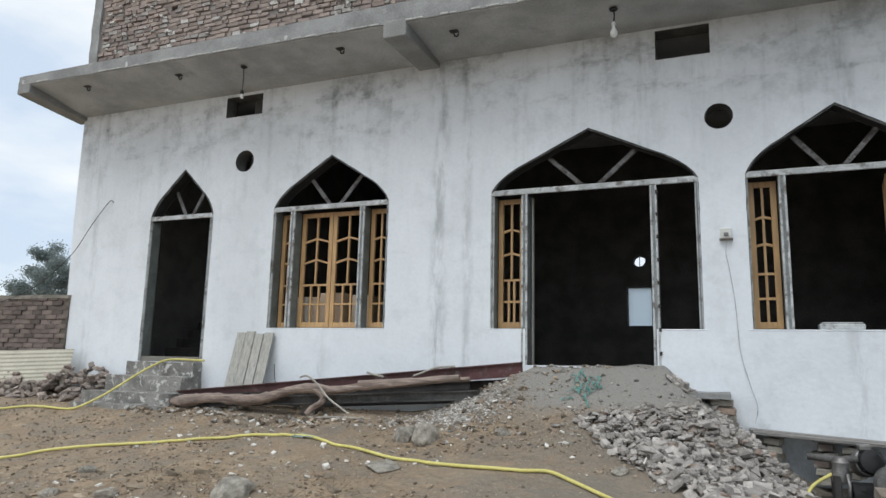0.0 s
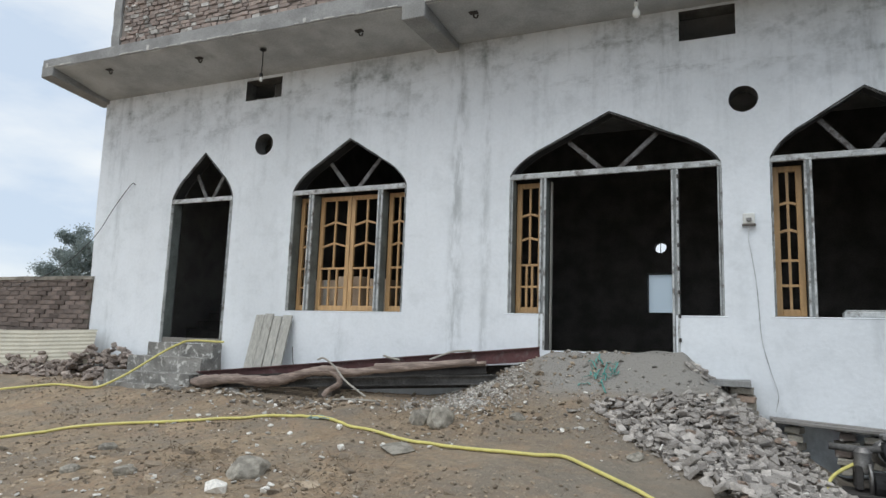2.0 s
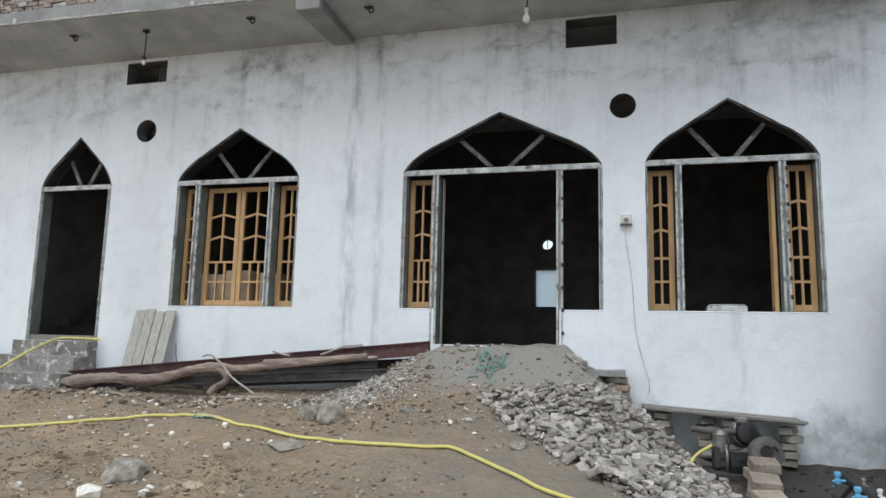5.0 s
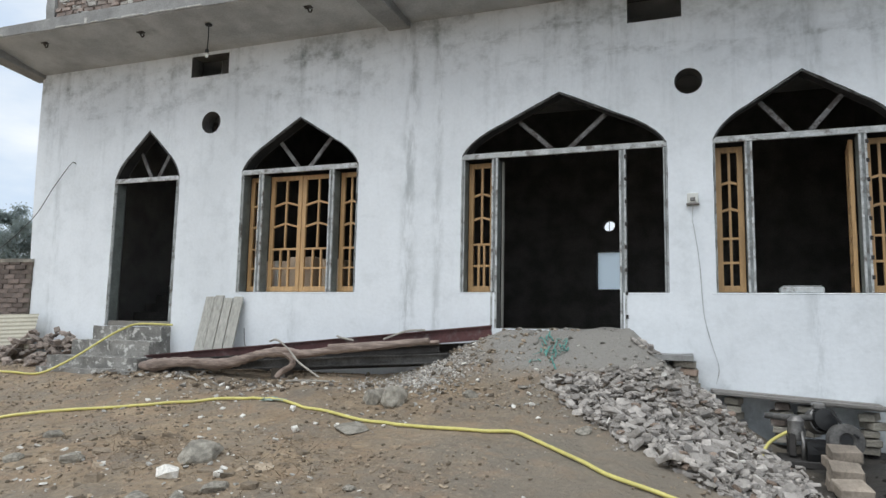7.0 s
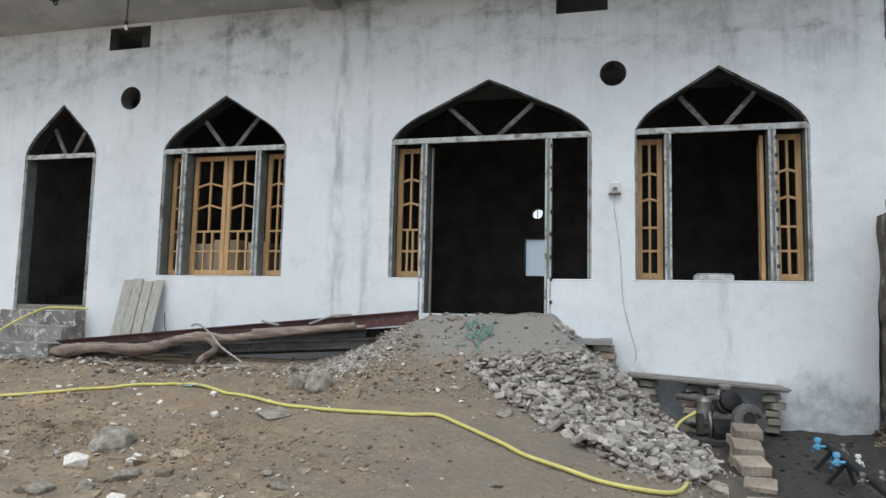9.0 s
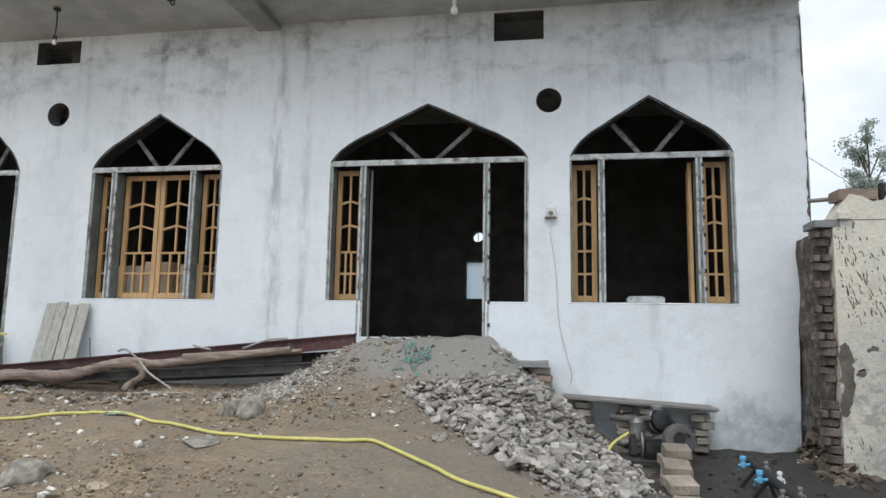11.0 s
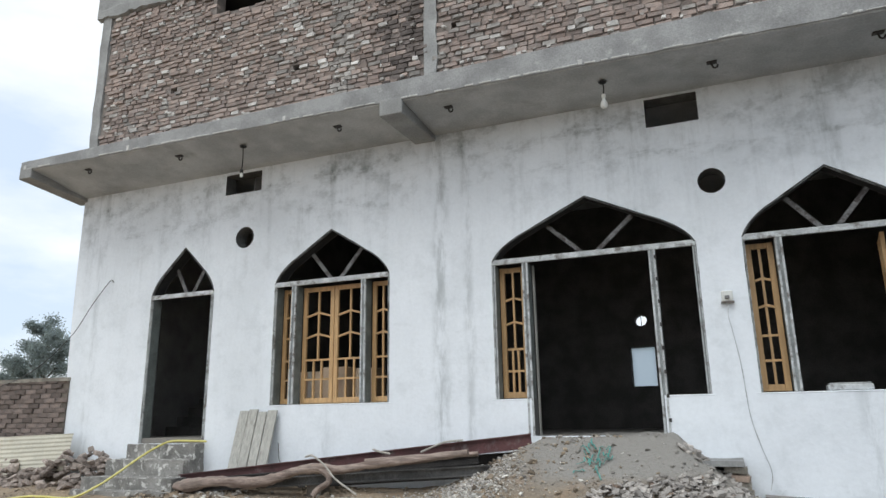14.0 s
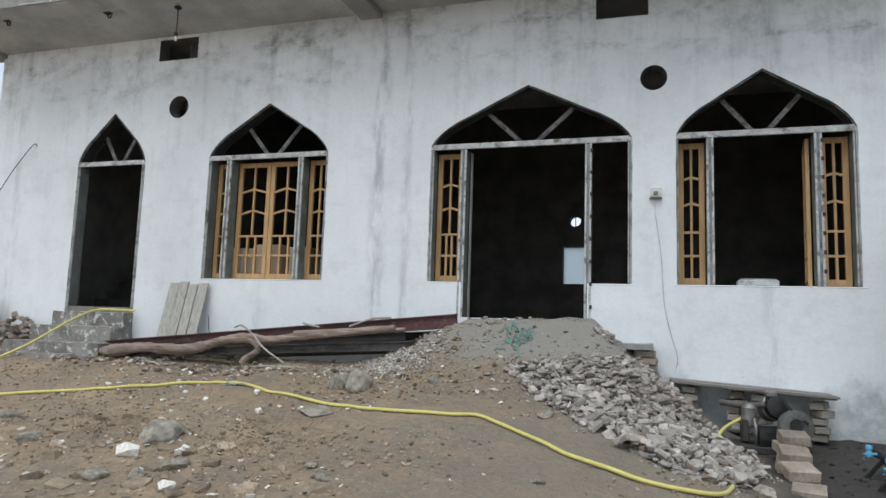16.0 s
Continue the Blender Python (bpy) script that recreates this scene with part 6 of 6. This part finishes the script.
def hanging_bulb(x, y, drop, bulb):
    k = 1.0 if bulb else 0.55
    zs = soffit_z(x, y)
    ob = tagged(empty("hanging_bulb", (0, 0, 0)), "unlit white bulb hanging on a short black flex", "lamp", group="hanging bulbs")
    part("flex", tube([(x, y, zs), (x + 0.01, y, zs - drop * 0.5), (x, y, zs - drop)], 0.008, 6), M_BLACK, ob)
    part("rose", lathe([(0.05, -0.02), (0.045, -0.035), (0.02, -0.04), (0.01, -0.001)][::-1], 14, pose(x, y, zs)), M_BLACK, ob)
    part("holder", lathe([(0.012, 0.05), (0.024, 0.045), (0.026, 0.0)], 12, pose(x, y, zs - drop - 0.03)), M_TAP_PALE if bulb else M_BLACK, ob)
    part("bulb", lathe([(r * k, h * k) for r, h in ((0.016, 0.0), (0.02, -0.03), (0.038, -0.06), (0.045, -0.09), (0.038, -0.12), (0.018, -0.137), (0.003, -0.14))], 16, pose(x, y, zs - drop - 0.03)), m_bulb, ob, "", True)


hanging_bulb(-0.90, 7.92, 0.20, True)
hanging_bulb(-6.13, 7.89, 0.40, False)

sw = tagged(empty("socket_box"), "white plastic socket box with a loose cable on the wall", "socket")
part("back_box", boxes((0.14, 0.26, 8.555, 8.602, 3.03, 3.15), bevel=0.008), M_TAP_PALE, sw)
part("plug", boxes((0.175, 0.225, 8.53, 8.556, 3.055, 3.095), bevel=0.006), M_METAL, sw)
part("tray", boxes((0.13, 0.27, 8.535, 8.60, 3.012, 3.028), bevel=0.004), M_PIPE, sw)
part("cable", tube(spline([(0.205, 8.55, 3.02), (0.19, 8.585, 2.85), (0.21, 8.588, 2.73), (0.26, 8.588, 2.32), (0.29, 8.588, 1.79), (0.36, 8.585, 1.46), (0.43, 8.57, 1.2), (0.40, 8.55, 1.02)], 8), 0.0036, 6), M_STEEL, sw, "thin grey cable")
tagged(part("wall_cable", tube(spline([(-9.22, 8.60, 4.10), (-9.28, 8.56, 4.10), (-9.6, 8.54, 3.72), (-10.03, 8.53, 3.19), (-10.8, 8.4, 2.6), (-12.2, 8.2, 2.2)], 6), 0.0065, 6), M_DUSTY_IRON), "dusty grey cable from the wall to the yard", "cable")
tagged(part("yard_cable", tube([(3.06, 8.62, 3.72), (3.6, 9.2, 3.62), (4.6, 10.4, 3.5)], 0.0035, 5), M_IRON), "thin overhead cable beside the house", "cable")
bx = tagged(empty("sill_box"), "low pale grey metal box lying on the window sill", "box")
part("case", boxes((1.08, 1.50, 8.66, 8.86, 2.02, 2.085), bevel=0.012), M_STEEL, bx)
part("lid", boxes((1.10, 1.48, 8.67, 8.85, 2.086, 2.10), bevel=0.006), M_STEEL, bx)
for x, y, z, w, d, h in ((-5.6, 9.25, Z_FLOOR, 0.42, 0.4, 0.92), (-5.15, 9.2, Z_FLOOR, 0.40, 0.4, 0.97), (-4.72, 9.28, Z_FLOOR, 0.32, 0.4, 0.94)):
    c = tagged(empty("carton"), "brown carton standing indoors behind the window", "carton", group="cartons behind the window")
    part("box", boxes((x - w / 2, x + w / 2, y - d / 2, y + d / 2, z, z + h), bevel=0.01), M_CARTON, c)
    part("tape", boxes((x - 0.03, x + 0.03, y - d / 2 - 0.003, y + d / 2 + 0.003, z + h * 0.6, z + h + 0.003)), M_TAP_PALE, c, "pale packing tape")


def crumple(name, x, y, z, s, mat, label, seed):
    bm = bmesh.new()
    bmesh.ops.create_grid(bm, x_segments=14, y_segments=14, size=1.0)
    o = Vector((seed, seed * 2.1, 0))
    for v in bm.verts:
        n1 = noise.noise_vector(v.co * 1.6 + o) * 0.5 + noise.noise_vector(v.co * 4.5 + o) * 0.25
        v.co = Vector((x + s[0] * (v.co.x + n1.x), y + s[1] * (v.co.y + n1.y), 0))
        v.co.z = ground_z(v.co.x, v.co.y) + z + 0.35 * s[0] * max(0.0, n1.z + 0.2)
    ex = bmesh.ops.extrude_face_region(bm, geom=bm.faces[:])
    bmesh.ops.translate(bm, vec=(0, 0, 0.003), verts=[g for g in ex["geom"] if isinstance(g, bmesh.types.BMVert)])
    return tagged(part(name, bm, mat), label, "plastic scrap")


M_BAG = material("pale_green_plastic", (0.30, 0.38, 0.33), 0.6, vary=0.25, scale=15, fine=60, bump=0.2)
rnd = random.Random(41)
net = tagged(empty("netting"), "torn teal plastic netting crumpled on the ramp", "netting")
for k in range(16):
    bm = bmesh.new()
    cx, cy, a = -1.33 + rnd.gauss(0, 0.05), 8.0 + rnd.gauss(0, 0.08), rnd.uniform(0, 6.28)
    pts = []
    for j in range(6):
        a += rnd.uniform(-1.1, 1.1)
        cx, cy = cx + 0.03 * math.cos(a), cy + 0.03 * math.sin(a)
        pts.append((cx, cy, ground_z(cx, cy) + 0.012 + rnd.random() * 0.05))
    for p, q in zip(pts, pts[1:]):
        bar(bm, p, q, 0.016, 0.004, up=(0, 0, 1))
    part("strand", bm, M_TEAL, net)
crumple("plastic_bag", -3.98, 6.70, 0.008, (0.13, 0.045), M_BAG, "flattened pale green plastic bag under the hose", 2)
crumple("plastic_bag", -3.0, 7.45, 0.01, (0.12, 0.05), M_ROPE, "dirty pale plastic scrap on the earth", 3)


# ---- trees ----
def tree(place, height, spread, crown_low, leaves, leaf, seed, label, foliage=M_LEAF, stout=1.0):
    """A trunk with limbs and a crown of many small leaf sprays."""
    r = random.Random(seed)
    t = tagged(empty("tree", place), label, "tree")
    top = Vector((0, 0, height * 0.8))
    part("trunk", tube([(0, 0, -0.3), (0.1, 0, height * 0.25), (-0.1, 0.1, height * 0.5), top], height * 0.022 * stout, 9, 0.08, lambda q: 1 - 0.7 * q, seed), M_BARK, t)
    tips = []
    for i in range(16):
        f = crown_low + (0.95 - crown_low) * i / 16
        a = i * 2.4 + r.uniform(-0.4, 0.4)
        p = Vector((0, 0, height * f * 0.85))
        reach = spread * (0.55 + 0.45 * math.sin(math.pi * min(1, max(0, (f - crown_low) / (1 - crown_low)) * 0.9 + 0.1))) * r.uniform(0.6, 1.05)
        q = p + Vector((math.cos(a) * reach, math.sin(a) * reach, height * 0.13 * r.uniform(0.5, 1.3)))
        mid = p.lerp(q, 0.5) + Vector((0, 0, 0.04 * height))
        part("limb", tube([p, mid, q], height * 0.008 * stout, 6, 0.1, lambda z: 1 - 0.7 * z, seed + i), M_BARK, t)
        tips += [(mid, reach * 0.42), (q, reach * 0.42), (p.lerp(q, 0.75), reach * 0.36)]
    tips += [(Vector((0, 0, height * 0.88)), spread * 0.4), (Vector((0.1 * spread, 0, height * 0.95)), spread * 0.28)]
    V, Fc = [], []
    for _ in range(leaves):
        c, rad = r.choice(tips)
        d = Vector((r.gauss(0, 1), r.gauss(0, 1), r.gauss(0, 0.8)))
        p = c + d * rad * 0.42
        a = Vector((r.gauss(0, 1), r.gauss(0, 1), r.gauss(-0.4, 0.8))).normalized()
        b = a.cross(Vector((r.gauss(0, 1), r.gauss(0, 1), r.gauss(0, 1)))).normalized()
        l, w = leaf * r.uniform(0.6, 1.4), leaf * 0.3
        k = len(V)
        V += [p, p + a * l * 0.5 + b * w, p + a * l, p + a * l * 0.5 - b * w]
        Fc.append((k, k + 1, k + 2, k + 3))
    me = bpy.data.meshes.new("crown")
    me.from_pydata([v[:] for v in V], [], Fc)
    me.materials.append(foliage)
    cr = new("crown", me)
    cr.parent = t
    return t


tree((-46.2, 36.0, 0.0), 9.9, 2.4, 0.35, 19000, 0.17, 3, "tall tree beyond the boundary wall, leaves greyed for haze")
tree((-50.3, 36.5, 0.0), 7.1, 1.6, 0.35, 11000, 0.16, 8, "smaller tree beyond the boundary wall, leaves greyed for haze")
tree((11.85, 27.6, 0.0), 10.4, 0.98, 0.60, 6500, 0.10, 5, "slender feathery tree beyond the yard wall, leaves paled for haze", M_LEAF_PALE, 0.4)

# ---- upper brickwork, last ----
upper = tagged(empty("wall_upper_bricks"), "weathered red and grey brickwork of the upper storey", "wall", kind="structure")
rnd = random.Random(77)
BOX_F = [(0, 1, 3, 2), (4, 6, 7, 5), (0, 4, 5, 1), (2, 3, 7, 6), (0, 2, 6, 4), (1, 5, 7, 3)]
V, Fc, mi = [], [], []
UPPER_MATS = [M_BRICK, M_BRICK_GREY, M_BRICK_SOOT, M_BRICK_PALE]
single = 0
for k in range(42):
    z = 6.06 + 0.0775 * k
    if z > 9.29:
        break
    x = UX0 + 0.13 + rnd.uniform(0, 0.12)
    while x < UX1 - 0.05:
        l = rnd.choice((0.225, 0.20, 0.18, 0.215, 0.115, 0.16, 0.13, 0.17))
        x0, x1 = x + 0.006, x + l - 0.006
        x += l
        c = (x0 + x1) / 2
        zz = z + 0.012 * noise.noise(Vector((c * 0.7, z, 0))) + rnd.uniform(-0.004, 0.004)
        if -3.53 < c < -3.29 or (-7.55 < c < -5.2 and 8.70 < zz < 9.30):
            continue
        if any(abs(c - gx) < 0.12 and abs(zz - gz) < 0.06 for gx, gz in PUTLOGS):
            continue
        wob = noise.noise(Vector((c * 0.8, zz * 1.1, 3)))
        m = 0
        if -5.12 < c < -4.70 + 0.1 * wob and rnd.random() < 0.75:
            m = 1
        elif -4.25 + 0.25 * wob < c < -3.53 and rnd.random() < 0.75:
            m = 2
        elif rnd.random() < 0.10 and l < 0.20:
            m = 3
        elif rnd.random() < 0.12 + 0.3 * wob:
            m = 1
        y = FY + rnd.uniform(-0.012, 0.026) - (0.006 if m == 3 else 0)
        h = 0.0295 + rnd.uniform(-0.005, 0.003)
        tilt = rnd.uniform(-0.025, 0.025)
        if m == 0 and -8.6 < c < -5.2 and 6.4 < zz < 8.3 and single < 300 and l > 0.15:
            brick_at(upper, c, y + 0.056, zz, rnd.uniform(-0.03, 0.03), M_BRICK_P, ((x1 - x0) / 0.23, 1.0, h / 0.036), ry=tilt)
            single += 1
            continue
        b = len(V)
        for dy in (0, 0.09):
            ch = 0.007 if dy == 0 else 0
            for dz in (-h, h):
                for xx in (x0 + ch, x1 - ch):
                    V.append((xx + rnd.uniform(-0.009, 0.009), y + dy + rnd.uniform(-0.008, 0.008), zz + dz + tilt * (xx - c) + rnd.uniform(-0.006, 0.006)))
        Fc += [tuple(b + i for i in f) for f in BOX_F]
        mi += [m] * 6
# lumps of mortar squeezed out of the joints
for _ in range(520):
    c, zz = rnd.uniform(UX0 + 0.2, UX1), 6.10 + 3.1 * rnd.random() ** 1.3
    if -3.55 < c < -3.25 or (-7.6 < c < -5.15 and zz > 8.6):
        continue
    b, w, h = len(V), rnd.uniform(0.012, 0.045), rnd.uniform(0.008, 0.022)
    for dy in (-0.022, 0.06):
        for dz in (-h, h):
            for dx in (-w, w):
                V.append((c + dx * rnd.uniform(0.6, 1.1), FY + dy + rnd.uniform(-0.004, 0.004), zz + dz * rnd.uniform(0.6, 1.2)))
    Fc += [tuple(b + i for i in f) for f in BOX_F]
    mi += [rnd.choice((1, 3, 3))] * 6
me = bpy.data.meshes.new("brickwork")
me.from_pydata(V, [], Fc)
for m in UPPER_MATS:
    me.materials.append(m)
me.polygons.foreach_set("material_index", mi)
bw = new("brickwork", me)
bw.parent = upper
bw["kind"] = "stuff"
